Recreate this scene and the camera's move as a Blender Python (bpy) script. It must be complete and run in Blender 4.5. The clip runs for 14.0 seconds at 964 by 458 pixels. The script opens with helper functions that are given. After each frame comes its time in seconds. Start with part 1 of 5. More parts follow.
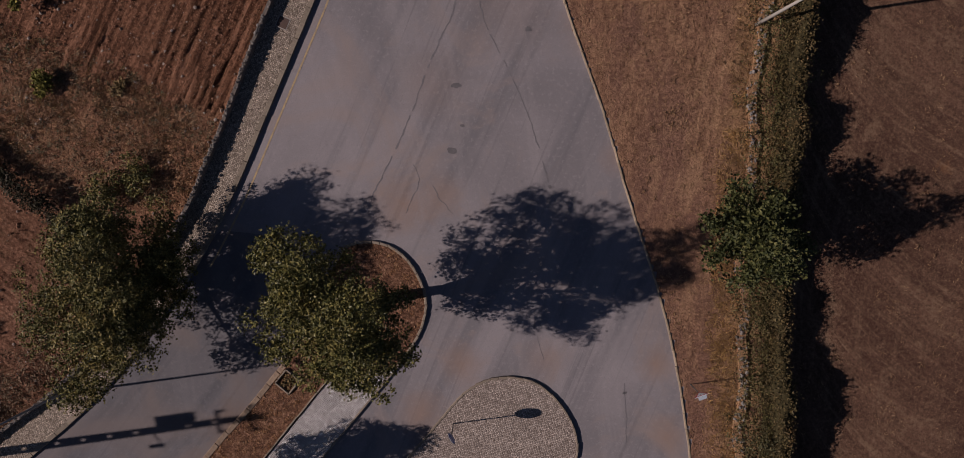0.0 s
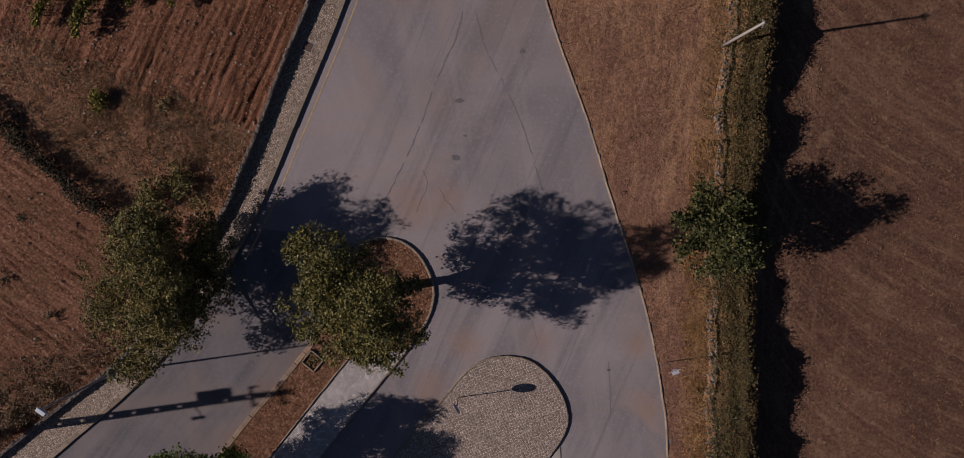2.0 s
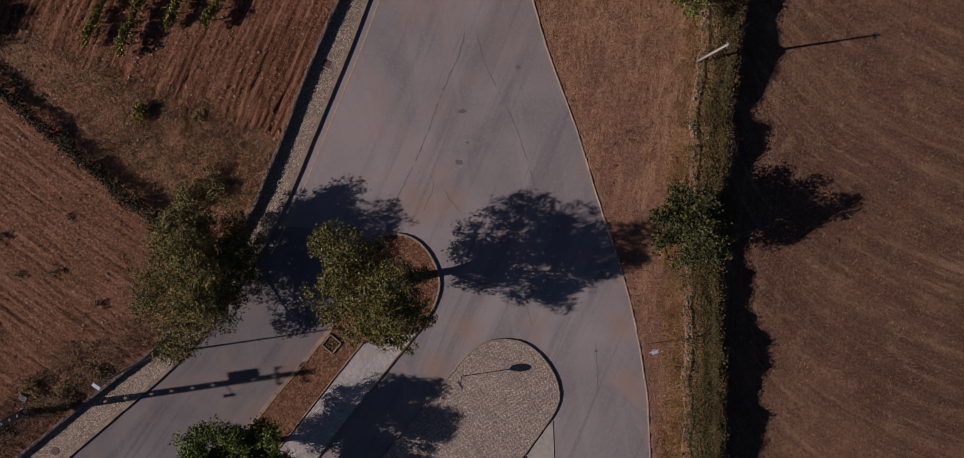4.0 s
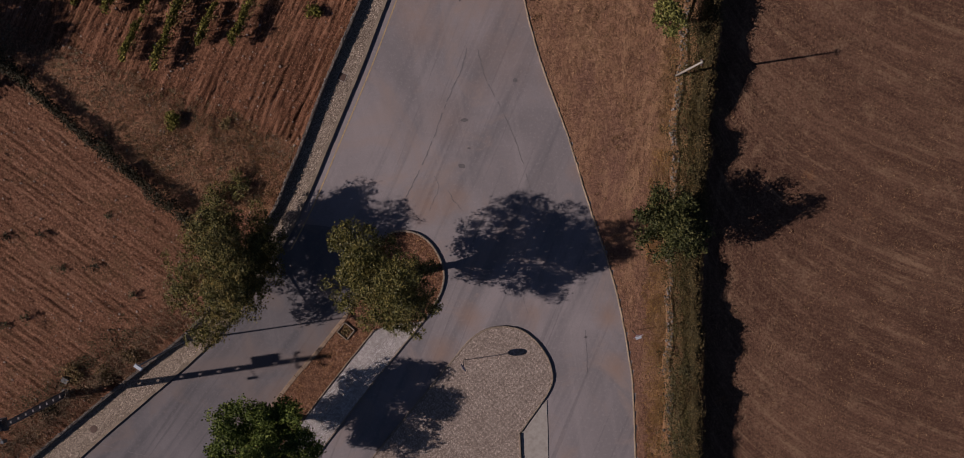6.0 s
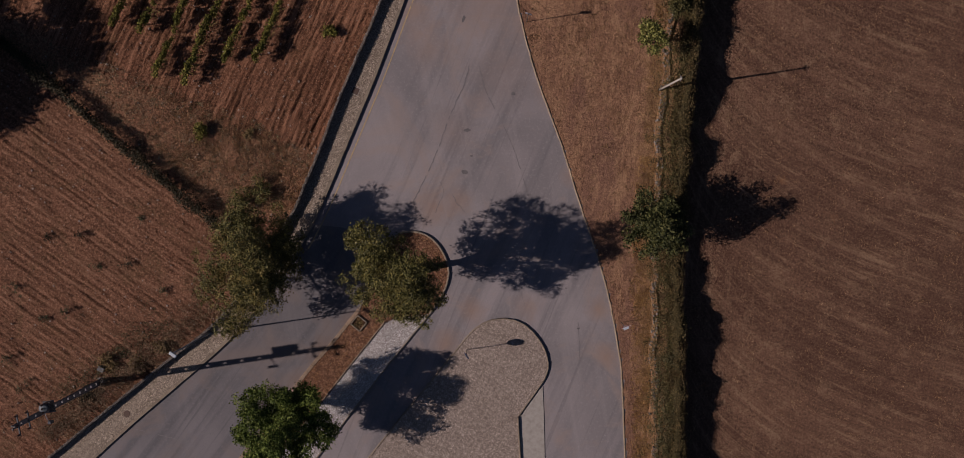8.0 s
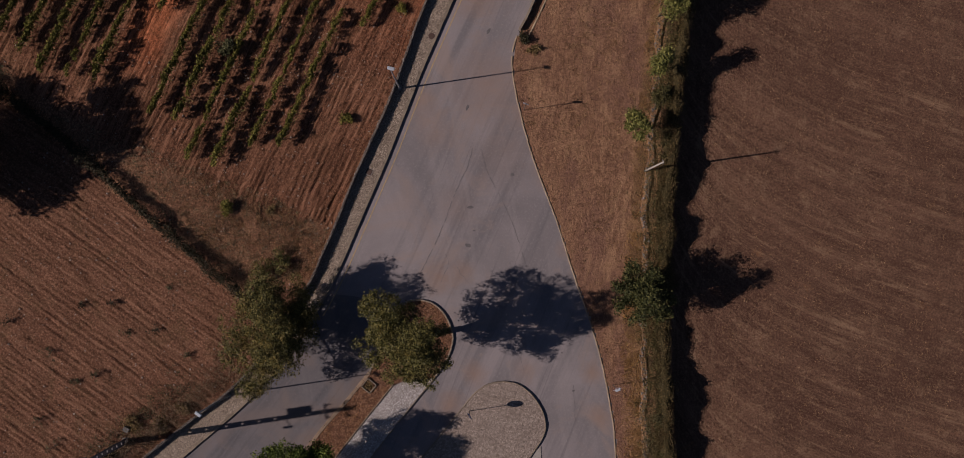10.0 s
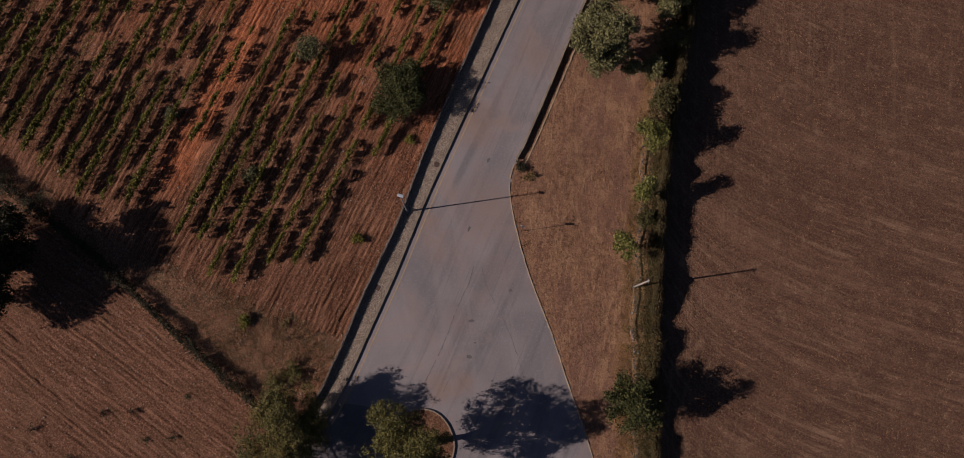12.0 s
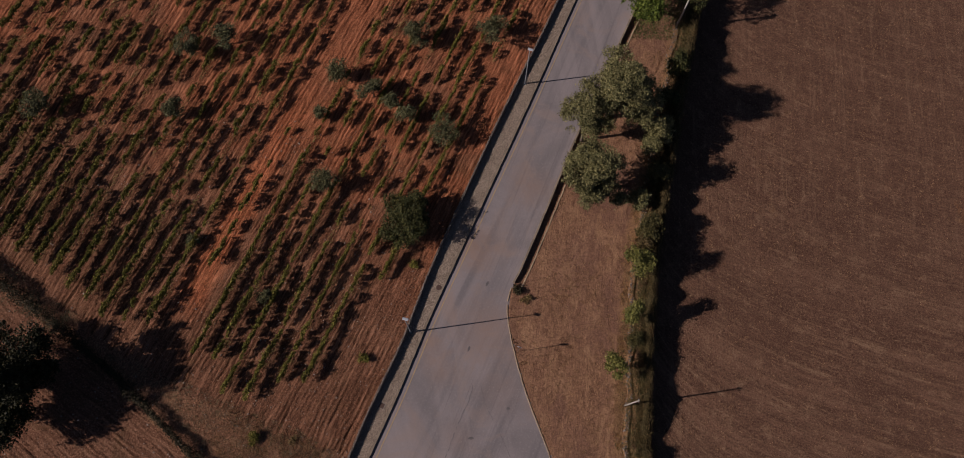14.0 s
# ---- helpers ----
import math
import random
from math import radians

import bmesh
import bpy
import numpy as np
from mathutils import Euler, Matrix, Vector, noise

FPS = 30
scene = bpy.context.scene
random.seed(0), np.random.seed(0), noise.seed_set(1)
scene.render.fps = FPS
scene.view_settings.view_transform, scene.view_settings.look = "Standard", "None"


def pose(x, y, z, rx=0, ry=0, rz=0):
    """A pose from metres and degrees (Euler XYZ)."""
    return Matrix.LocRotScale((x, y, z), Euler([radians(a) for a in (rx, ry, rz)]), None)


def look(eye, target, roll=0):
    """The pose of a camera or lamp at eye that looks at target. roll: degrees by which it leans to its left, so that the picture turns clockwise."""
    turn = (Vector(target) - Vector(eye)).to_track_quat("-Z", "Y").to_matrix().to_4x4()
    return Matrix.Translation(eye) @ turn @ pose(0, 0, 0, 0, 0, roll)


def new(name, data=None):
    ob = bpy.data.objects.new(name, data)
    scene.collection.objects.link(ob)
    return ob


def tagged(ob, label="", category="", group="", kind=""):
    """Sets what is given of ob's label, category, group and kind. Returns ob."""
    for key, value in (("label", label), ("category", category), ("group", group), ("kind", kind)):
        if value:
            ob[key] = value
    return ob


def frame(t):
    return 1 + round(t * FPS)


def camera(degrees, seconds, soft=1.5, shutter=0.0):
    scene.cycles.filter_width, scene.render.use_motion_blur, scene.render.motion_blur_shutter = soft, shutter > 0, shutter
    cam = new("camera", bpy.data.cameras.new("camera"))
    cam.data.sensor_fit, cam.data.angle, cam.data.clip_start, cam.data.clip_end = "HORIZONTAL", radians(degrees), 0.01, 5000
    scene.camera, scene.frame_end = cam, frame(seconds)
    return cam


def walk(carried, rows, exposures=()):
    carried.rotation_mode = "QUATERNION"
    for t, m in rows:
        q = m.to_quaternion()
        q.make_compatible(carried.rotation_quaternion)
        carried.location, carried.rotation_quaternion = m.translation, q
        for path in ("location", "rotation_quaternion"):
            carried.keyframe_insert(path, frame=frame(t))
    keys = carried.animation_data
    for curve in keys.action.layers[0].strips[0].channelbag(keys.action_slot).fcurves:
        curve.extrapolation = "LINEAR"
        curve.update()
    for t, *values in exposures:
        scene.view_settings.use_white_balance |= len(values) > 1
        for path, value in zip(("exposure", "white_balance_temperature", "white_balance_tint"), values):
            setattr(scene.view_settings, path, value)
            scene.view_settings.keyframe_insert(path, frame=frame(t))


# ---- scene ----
EXPOSURE, KELVIN, TINT, SUN, SKY, SUN_COLOUR = -0.53, 6550, 21, 4.7, 0.05, (1.0, 0.91, 0.82)
import collections
from mathutils import geometry

# ------------------------------------------------------------------ camera
cam = camera(62.8, 14.0, soft=0.9)
# seconds, x, y, z in metres, then the turn about x (0 looks straight down), y and z in degrees
PATH = [
    (0.0, -0.004, -0.003, 48.0, -3.954, 0.542, 0.001),
    (0.5, 0.033, 0.082, 49.634, -3.953, 0.581, -0.031),
    (1.0, 0.128, 0.151, 51.309, -3.953, 0.663, -0.087),
    (1.5, 0.253, 0.224, 52.994, -3.951, 0.789, -0.163),
    (2.0, 0.377, 0.264, 54.733, -3.95, 0.905, -0.261),
    (2.5, 0.437, 0.32, 56.392, -3.95, 0.94, -0.343),
    (3.0, 0.434, 0.357, 58.08, -3.949, 0.919, -0.346),
    (3.6, 0.438, 0.414, 60.082, -3.949, 0.904, -0.405),
    (4.2, 0.344, 0.479, 62.033, -3.949, 0.795, -0.439),
    (4.9, 0.185, 0.559, 64.275, -3.95, 0.632, -0.452),
    (5.5, 0.072, 0.628, 66.192, -3.95, 0.531, -0.448),
    (6.0, 0.008, 0.694, 67.79, -3.95, 0.472, -0.424),
    (6.5, -0.064, 0.741, 69.397, -3.95, 0.429, -0.432),
    (7.0, -0.129, 0.791, 70.955, -3.948, 0.374, -0.479),
    (7.2, -0.159, 0.797, 71.594, -3.933, 0.353, -0.483),
    (7.8, -0.281, 0.679, 73.556, -3.677, 0.284, -0.494),
    (8.4, -0.441, 0.493, 75.553, -2.999, 0.205, -0.501),
    (9.0, -0.625, 0.419, 77.547, -1.766, 0.11, -0.502),
    (9.5, -0.787, 0.572, 79.179, -0.22, 0.017, -0.496),
    (10.0, -0.955, 0.913, 80.814, 1.547, -0.073, -0.452),
    (10.5, -1.112, 1.146, 82.401, 3.401, -0.183, -0.477),
    (11.0, -1.286, 1.339, 84.03, 5.271, -0.267, -0.484),
    (11.5, -1.389, 1.526, 85.779, 7.131, -0.335, -0.417),
    (12.0, -1.474, 1.736, 87.426, 8.99, -0.393, -0.377),
    (12.5, -1.537, 1.972, 89.074, 10.825, -0.474, -0.362),
    (13.0, -1.664, 2.234, 90.724, 12.664, -0.535, -0.383),
    (13.5, -1.76, 2.517, 92.359, 14.502, -0.618, -0.356),
    (14.0, -1.885, 2.829, 93.958, 16.366, -0.693, -0.312),
]
walk(cam, [(t, pose(x, y, z, rx, ry, rz)) for t, x, y, z, rx, ry, rz in PATH],
     exposures=[(0.0, EXPOSURE, KELVIN - 110, TINT), (14.0, EXPOSURE, KELVIN + 140, TINT)])

# ------------------------------------------------------------------ daylight
SUN_HEIGHT = 31.0                       # degrees over the horizon
TO_SUN = Vector((-0.990, -0.139, 0)) * math.cos(radians(SUN_HEIGHT)) + Vector((0, 0, math.sin(radians(SUN_HEIGHT))))
world = bpy.data.worlds.new("sky")
scene.world = world
world.use_nodes = True
wn = world.node_tree
sky = wn.nodes.new("ShaderNodeTexSky")
sky.sky_type = "NISHITA"
sky.sun_disc = False
sky.sun_elevation = radians(SUN_HEIGHT)
sky.sun_rotation = math.atan2(TO_SUN.x, TO_SUN.y)
sky.altitude = 100
sky.air_density, sky.dust_density, sky.ozone_density = 0.5, 0.2, 1.0
wn.links.new(sky.outputs[0], wn.nodes["Background"].inputs[0])
wn.nodes["Background"].inputs[1].default_value = SKY
sun_data = bpy.data.lights.new("sun", "SUN")
sun_data.energy, sun_data.angle, sun_data.color = SUN, radians(0.55), SUN_COLOUR
sun = new("sun", sun_data)
sun.matrix_world = look(TO_SUN * 200, (0, 0, 0))


# ------------------------------------------------------------------ materials
class Nodes:
    """A small helper to write node materials in a few lines."""

    def __init__(self, name):
        self.mat = bpy.data.materials.new(name)
        self.mat.use_nodes = True
        self.tree = self.mat.node_tree
        self.bsdf = self.tree.nodes["Principled BSDF"]
        self.where = self.node("ShaderNodeTexCoord").outputs["Object"]

    def node(self, kind, **given):
        n = self.tree.nodes.new(kind)
        for key, value in given.items():
            n.inputs[key.replace("_", " ")].default_value = value
        return n

    def link(self, a, b):
        self.tree.links.new(a, b)

    def coords(self, turn=0.0, stretch=(1, 1, 1)):
        """Object coordinates, turned so that lines so many degrees clockwise of north run along y, then stretched."""
        m, k = self.node("ShaderNodeMapping"), self.node("ShaderNodeMapping")
        m.inputs["Rotation"].default_value = (0, 0, radians(turn))
        k.inputs["Scale"].default_value = stretch
        self.link(self.where, m.inputs["Vector"])
        self.link(m.outputs[0], k.inputs["Vector"])
        return k.outputs[0]

    def noise(self, scale, detail=4.0, rough=0.6, turn=0.0, stretch=(1, 1, 1), warp=0.0):
        n = self.node("ShaderNodeTexNoise", Scale=scale, Detail=detail, Roughness=rough, Distortion=warp)
        self.link(self.coords(turn, stretch), n.inputs["Vector"])
        return n.outputs["Fac"]

    def cells(self, scale, turn=0.0, stretch=(1, 1, 1), feature="F1", rnd=1.0):
        n = self.node("ShaderNodeTexVoronoi", Scale=scale, Randomness=rnd)
        n.feature = feature
        self.link(self.coords(turn, stretch), n.inputs["Vector"])
        return n

    def ranged(self, value, lo, hi, to=(0.0, 1.0)):
        n = self.node("ShaderNodeMapRange", From_Min=lo, From_Max=hi, To_Min=to[0], To_Max=to[1])
        self.link(value, n.inputs["Value"])
        return n.outputs[0]

    def mix(self, a, b, fac, how="MIX"):
        n = self.tree.nodes.new("ShaderNodeMix")
        n.data_type, n.blend_type = "RGBA", how
        for socket, v in ((n.inputs["Factor"], fac), (n.inputs["A"], a), (n.inputs["B"], b)):
            if isinstance(v, bpy.types.NodeSocket):
                self.link(v, socket)
            elif isinstance(v, (int, float)):
                socket.default_value = v
            else:
                socket.default_value = (*v, 1)
        return n.outputs["Result"]

    def maths(self, how, a, b):
        n = self.tree.nodes.new("ShaderNodeMath")
        n.operation = how
        for socket, v in zip(n.inputs, (a, b)):
            if isinstance(v, (int, float)):
                socket.default_value = v
            else:
                self.link(v, socket)
        return n.outputs[0]

    def done(self, colour, rough=0.9, bumps=(), specular=0.3, metal=0.0):
        if isinstance(colour, bpy.types.NodeSocket):
            self.link(colour, self.bsdf.inputs["Base Color"])
        else:
            self.bsdf.inputs["Base Color"].default_value = (*colour, 1)
        self.bsdf.inputs["Roughness"].default_value = rough
        self.bsdf.inputs["Metallic"].default_value = metal
        self.bsdf.inputs["Specular IOR Level"].default_value = specular
        last = None
        for height, strength, distance in bumps:
            b = self.node("ShaderNodeBump", Strength=strength, Distance=distance)
            self.link(height, b.inputs["Height"])
            if last:
                self.link(last, b.inputs["Normal"])
            last = b.outputs[0]
        if last:
            self.link(last, self.bsdf.inputs["Normal"])
        return self.mat

    def island(self):
        return self.node("ShaderNodeNewGeometry").outputs["Random Per Island"]

    def piece(self):
        return self.node("ShaderNodeObjectInfo").outputs["Random"]


def soil(name, dark, mid, light, turn, streak=0.35, pebbles=0.25, weeds=None, weed_amount=0.0, fresh=None):
    """Ploughed or trodden earth: patches, crumbs, pale pebbles, and streaks that paint furrow shade and lit ridges."""
    n = Nodes(name)
    patch = n.noise(0.09, 3, 0.5, warp=0.6)
    crumb = n.noise(1.7, 8, 0.85)
    fine = n.noise(4.6, 6, 0.85)
    lines = n.noise(2.4, 4, 0.7, turn, (1.0, 0.07, 1.0))
    lumps = n.cells(5.5)
    # deep paints shade in furrows and between clods, pale the sunlit ridges
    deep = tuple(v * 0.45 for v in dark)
    pale = tuple(min(1.0, v * 1.25) for v in light)
    c = n.mix(dark, mid, n.ranged(crumb, 0.40, 0.58))
    c = n.mix(c, pale, n.maths("MULTIPLY", n.ranged(fine, 0.51, 0.62), 0.85))
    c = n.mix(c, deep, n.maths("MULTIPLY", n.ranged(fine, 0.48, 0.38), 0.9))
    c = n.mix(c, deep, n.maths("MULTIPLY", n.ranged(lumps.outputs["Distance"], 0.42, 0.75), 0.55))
    c = n.mix(c, light, n.maths("MULTIPLY", n.ranged(lines, 0.52, 0.66), streak))
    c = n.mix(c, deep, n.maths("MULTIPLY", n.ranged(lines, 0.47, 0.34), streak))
    ridge = n.noise(5.2, 3, 0.6, turn, (1.0, 0.035, 1.0), 0.3)
    c = n.mix(c, pale, n.maths("MULTIPLY", n.ranged(ridge, 0.54, 0.66), streak * 0.4))
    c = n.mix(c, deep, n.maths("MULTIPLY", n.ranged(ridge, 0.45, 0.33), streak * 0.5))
    c = n.mix(c, dark, n.maths("MULTIPLY", n.ranged(patch, 0.5, 0.75), 0.4))
    if fresh:                                   # a bare strip along the furrows, and redder earth in patches
        strip, half, tone = fresh
        apart = n.node("ShaderNodeSeparateXYZ")
        n.link(n.coords(turn), apart.inputs[0])
        off = n.maths("ABSOLUTE", n.maths("ADD", n.maths("SUBTRACT", apart.outputs[0], strip), n.maths("MULTIPLY", n.maths("SUBTRACT", n.noise(0.5, 4, 0.7), 0.5), 3.0)), 0)
        ends = n.maths("MULTIPLY", n.ranged(apart.outputs[1], 1.0, 6.0), n.ranged(apart.outputs[1], 50.0, 30.0))
        bare = n.maths("MULTIPLY", n.ranged(off, half, half * 0.4), ends)
        red = n.maths("MULTIPLY", n.ranged(n.noise(0.06, 4, 0.6, warp=0.6), 0.34, 0.52), n.ranged(apart.outputs[1], 12.0, 28.0))
        c = n.mix(c, tone, n.maths("MAXIMUM", bare, n.maths("MULTIPLY", red, 0.7)), "MULTIPLY")
    if weeds:
        w = n.maths("MULTIPLY", n.ranged(n.noise(0.35, 5, 0.7, warp=0.8), 0.50, 0.64), n.ranged(n.noise(4.0, 5, 0.7), 0.4, 0.6))
        c = n.mix(c, weeds, n.maths("MULTIPLY", w, weed_amount))
    stones = n.cells(2.6)
    c = n.mix(c, (0.40, 0.33, 0.27), n.maths("MULTIPLY", n.ranged(stones.outputs["Distance"], 0.12, 0.07), pebbles))
    return n.done(c, 0.95, [(crumb, 1.0, 0.16), (fine, 1.0, 0.08)], 0.1)


def dry_grass(name, dark, mid, light, turn, stretch=0.12, patch_tone=(0.2, 0.13, 0.07), grain=0.5, relief=1.0, gold=None):
    """Mown, sun-dried grass with a nap, bald patches and clumps. gold: tall straw left standing along the foot of the hedge wall."""
    n = Nodes(name)
    nap = n.noise(3.2, 7, 0.85, turn, (1.0, stretch, 1.0), 0.5)
    tuft = n.noise(1.5, 8, 0.85)
    broad = n.noise(0.16, 6, 0.65, turn, (1.0, 0.5, 1.0), 0.9)
    blades = n.noise(5.0, 6, 0.85)
    deep = tuple(v * 0.5 for v in dark)
    c = n.mix(dark, mid, n.ranged(tuft, 0.40, 0.58))
    c = n.mix(c, light, n.maths("MULTIPLY", n.ranged(nap, 0.50, 0.64), 0.75))
    c = n.mix(c, deep, n.maths("MULTIPLY", n.ranged(nap, 0.47, 0.36), 0.6))
    c = n.mix(c, patch_tone, n.maths("MULTIPLY", n.ranged(broad, 0.45, 0.58), 0.75))
    c = n.mix(c, light, n.maths("MULTIPLY", n.ranged(n.noise(0.45, 7, 0.75, turn, (1.0, 0.4, 1.0), 0.8), 0.51, 0.64), 0.6))
    if gold:
        apart = n.node("ShaderNodeSeparateXYZ")
        n.link(n.where, apart.inputs[0])
        north = n.maths("MAXIMUM", apart.outputs[1], 0.0)
        wall = n.maths("ADD", 15.3, n.maths("ADD", n.maths("MULTIPLY", north, 0.05), n.maths("MULTIPLY", n.maths("MULTIPLY", north, north), 0.0024)))
        off = n.maths("ADD", n.maths("SUBTRACT", wall, apart.outputs[0]), n.maths("MULTIPLY", n.maths("SUBTRACT", n.noise(0.5, 6, 0.75, warp=0.6), 0.5), 4.0))
        c = n.mix(c, gold, n.maths("MULTIPLY", n.ranged(off, 1.7, 0.6), n.maths("MULTIPLY", n.ranged(tuft, 0.36, 0.56), 0.6)))
    c = n.mix(c, deep, n.maths("MULTIPLY", n.ranged(blades, 0.50, 0.64), grain))
    c = n.mix(c, light, n.maths("MULTIPLY", n.ranged(blades, 0.48, 0.36), grain * 0.8))
    return n.done(c, 0.95, [(tuft, 1.0, 0.22 * relief), (blades, 1.0, 0.10 * relief)], 0.08)


def mown(name, dark, mid, light, straw):
    """Stubble whose swaths come down along the hedge and then swing away from it; clumps, thin straw and bald spots."""
    n = Nodes(name)
    apart = n.node("ShaderNodeSeparateXYZ")
    n.link(n.where, apart.inputs[0])
    x, y = apart.outputs[0], apart.outputs[1]
    north = n.maths("MAXIMUM", y, 0.0)
    off = n.maths("MAXIMUM", n.maths("SUBTRACT", n.maths("SUBTRACT", x, 16.5), n.maths("MULTIPLY", n.maths("MULTIPLY", north, north), 0.0024)), 0.7)
    bend = n.maths("MULTIPLY", n.maths("LOGARITHM", off, 2.718), 5.4)
    lay = n.maths("ADD", n.maths("ADD", y, n.maths("MULTIPLY", off, 0.13)), bend)

    def swath(scale, along, detail, warp):
        join = n.node("ShaderNodeCombineXYZ")
        n.link(lay, join.inputs[0])
        n.link(n.maths("MULTIPLY", off, along), join.inputs[1])
        t = n.node("ShaderNodeTexNoise", Scale=scale, Detail=detail, Roughness=0.7, Distortion=warp)
        n.link(join.outputs[0], t.inputs["Vector"])
        return t.outputs["Fac"]

    broad, fine, hair = swath(0.28, 0.10, 4, 0.5), swath(1.1, 0.07, 5, 0.35), swath(2.6, 0.16, 4, 0.3)
    clump = n.noise(1.3, 8, 0.85)
    blades = n.noise(4.6, 7, 0.88)
    rut = n.noise(1.1, 6, 0.72, 5, (1.0, 0.09, 1.0), 1.0)
    northern = n.ranged(y, 14.0, 36.0)
    beside_hedge = n.maths("MAXIMUM", n.ranged(off, 13.0, 5.0), n.maths("MULTIPLY", northern, 0.85))
    turned = n.maths("SUBTRACT", 1.0, n.maths("MULTIPLY", northern, 0.55))
    patch = n.noise(0.07, 5, 0.62, warp=0.9)
    deep = tuple(v * 0.45 for v in dark)
    c = n.mix(dark, mid, n.ranged(clump, 0.38, 0.60))
    c = n.mix(c, light, n.maths("MULTIPLY", n.maths("MULTIPLY", n.ranged(broad, 0.47, 0.62), 0.55), turned))
    c = n.mix(c, dark, n.maths("MULTIPLY", n.ranged(patch, 0.50, 0.64), 0.55))
    c = n.mix(c, straw, n.maths("MULTIPLY", n.maths("MULTIPLY", n.ranged(fine, 0.52, 0.66), n.ranged(n.noise(0.16, 4, 0.65, warp=0.7), 0.42, 0.60)), n.maths("MULTIPLY", turned, 0.62)))
    c = n.mix(c, deep, n.maths("MULTIPLY", n.ranged(fine, 0.47, 0.34), n.maths("MULTIPLY", turned, 0.35)))
    c = n.mix(c, straw, n.maths("MULTIPLY", n.ranged(hair, 0.55, 0.68), 0.32))
    c = n.mix(c, deep, n.maths("MULTIPLY", n.ranged(hair, 0.45, 0.34), 0.20))
    c = n.mix(c, straw, n.maths("MULTIPLY", n.maths("MULTIPLY", n.ranged(rut, 0.52, 0.66), 0.34), beside_hedge))
    c = n.mix(c, deep, n.maths("MULTIPLY", n.maths("MULTIPLY", n.ranged(rut, 0.46, 0.34), 0.22), beside_hedge))
    c = n.mix(c, straw, n.maths("MULTIPLY", n.ranged(n.noise(0.55, 7, 0.8, warp=0.5), 0.53, 0.66), 0.40))
    c = n.mix(c, (0.36, 0.17, 0.07), n.maths("MULTIPLY", n.ranged(n.noise(0.20, 6, 0.7, warp=0.6), 0.66, 0.74), 0.55))
    c = n.mix(c, deep, n.maths("MULTIPLY", n.ranged(blades, 0.51, 0.63), 0.75))
    c = n.mix(c, straw, n.maths("MULTIPLY", n.ranged(blades, 0.47, 0.37), 0.60))
    return n.done(c, 0.95, [(clump, 1.0, 0.18), (blades, 1.0, 0.09)], 0.08)


def leaves(name, dark, mid, light, odd=None, odd_amount=0.0, gloss=0.6):
    n = Nodes(name)
    r = n.island()
    c = n.mix(dark, mid, n.ranged(r, 0.0, 0.6))
    c = n.mix(c, light, n.ranged(r, 0.6, 1.0))
    if odd:
        c = n.mix(c, odd, n.maths("MULTIPLY", n.ranged(n.noise(0.7, 3, 0.6), 0.5, 0.7), odd_amount))
    c = n.mix(c, dark, n.maths("MULTIPLY", n.ranged(n.noise(1.1, 3, 0.6), 0.46, 0.66), 0.65))
    c = n.mix(c, tuple(v * 1.25 for v in light), n.maths("MULTIPLY", n.ranged(n.noise(1.9, 3, 0.6), 0.56, 0.70), 0.35))
    return n.done(c, gloss, (), 0.2)


DUST = ((-5.4, -2.0, 2.6, 0.5), (-3.0, -1.2, 2.0, 0.35), (-1.7, -11.7, 2.0, 0.5), (-4.2, -14.8, 2.2, 0.5), (3.5, -11.3, 2.0, 0.3), (10.3, -11.6, 1.6, 0.45), (11.0, -16.1, 1.6, 0.5), (-7.0, 16.0, 3.2, 0.35), (-3.4, 5.5, 3.0, 0.2), (7.8, 1.0, 1.6, 0.4), (6.2, 9.0, 2.6, 0.4), (4.6, 15.5, 2.6, 0.4), (-16.0, -15.4, 2.0, 0.5), (-13.2, -12.6, 1.8, 0.5), (-18.6, -18.4, 2.0, 0.45), (0.0, 18.0, 6.0, 0.40), (-1.5, 28.0, 5.0, 0.5), (1.5, 11.0, 5.0, 0.2), (-5.5, 13.0, 3.0, 0.3), (5.6, 36.0, 4.0, 0.35))


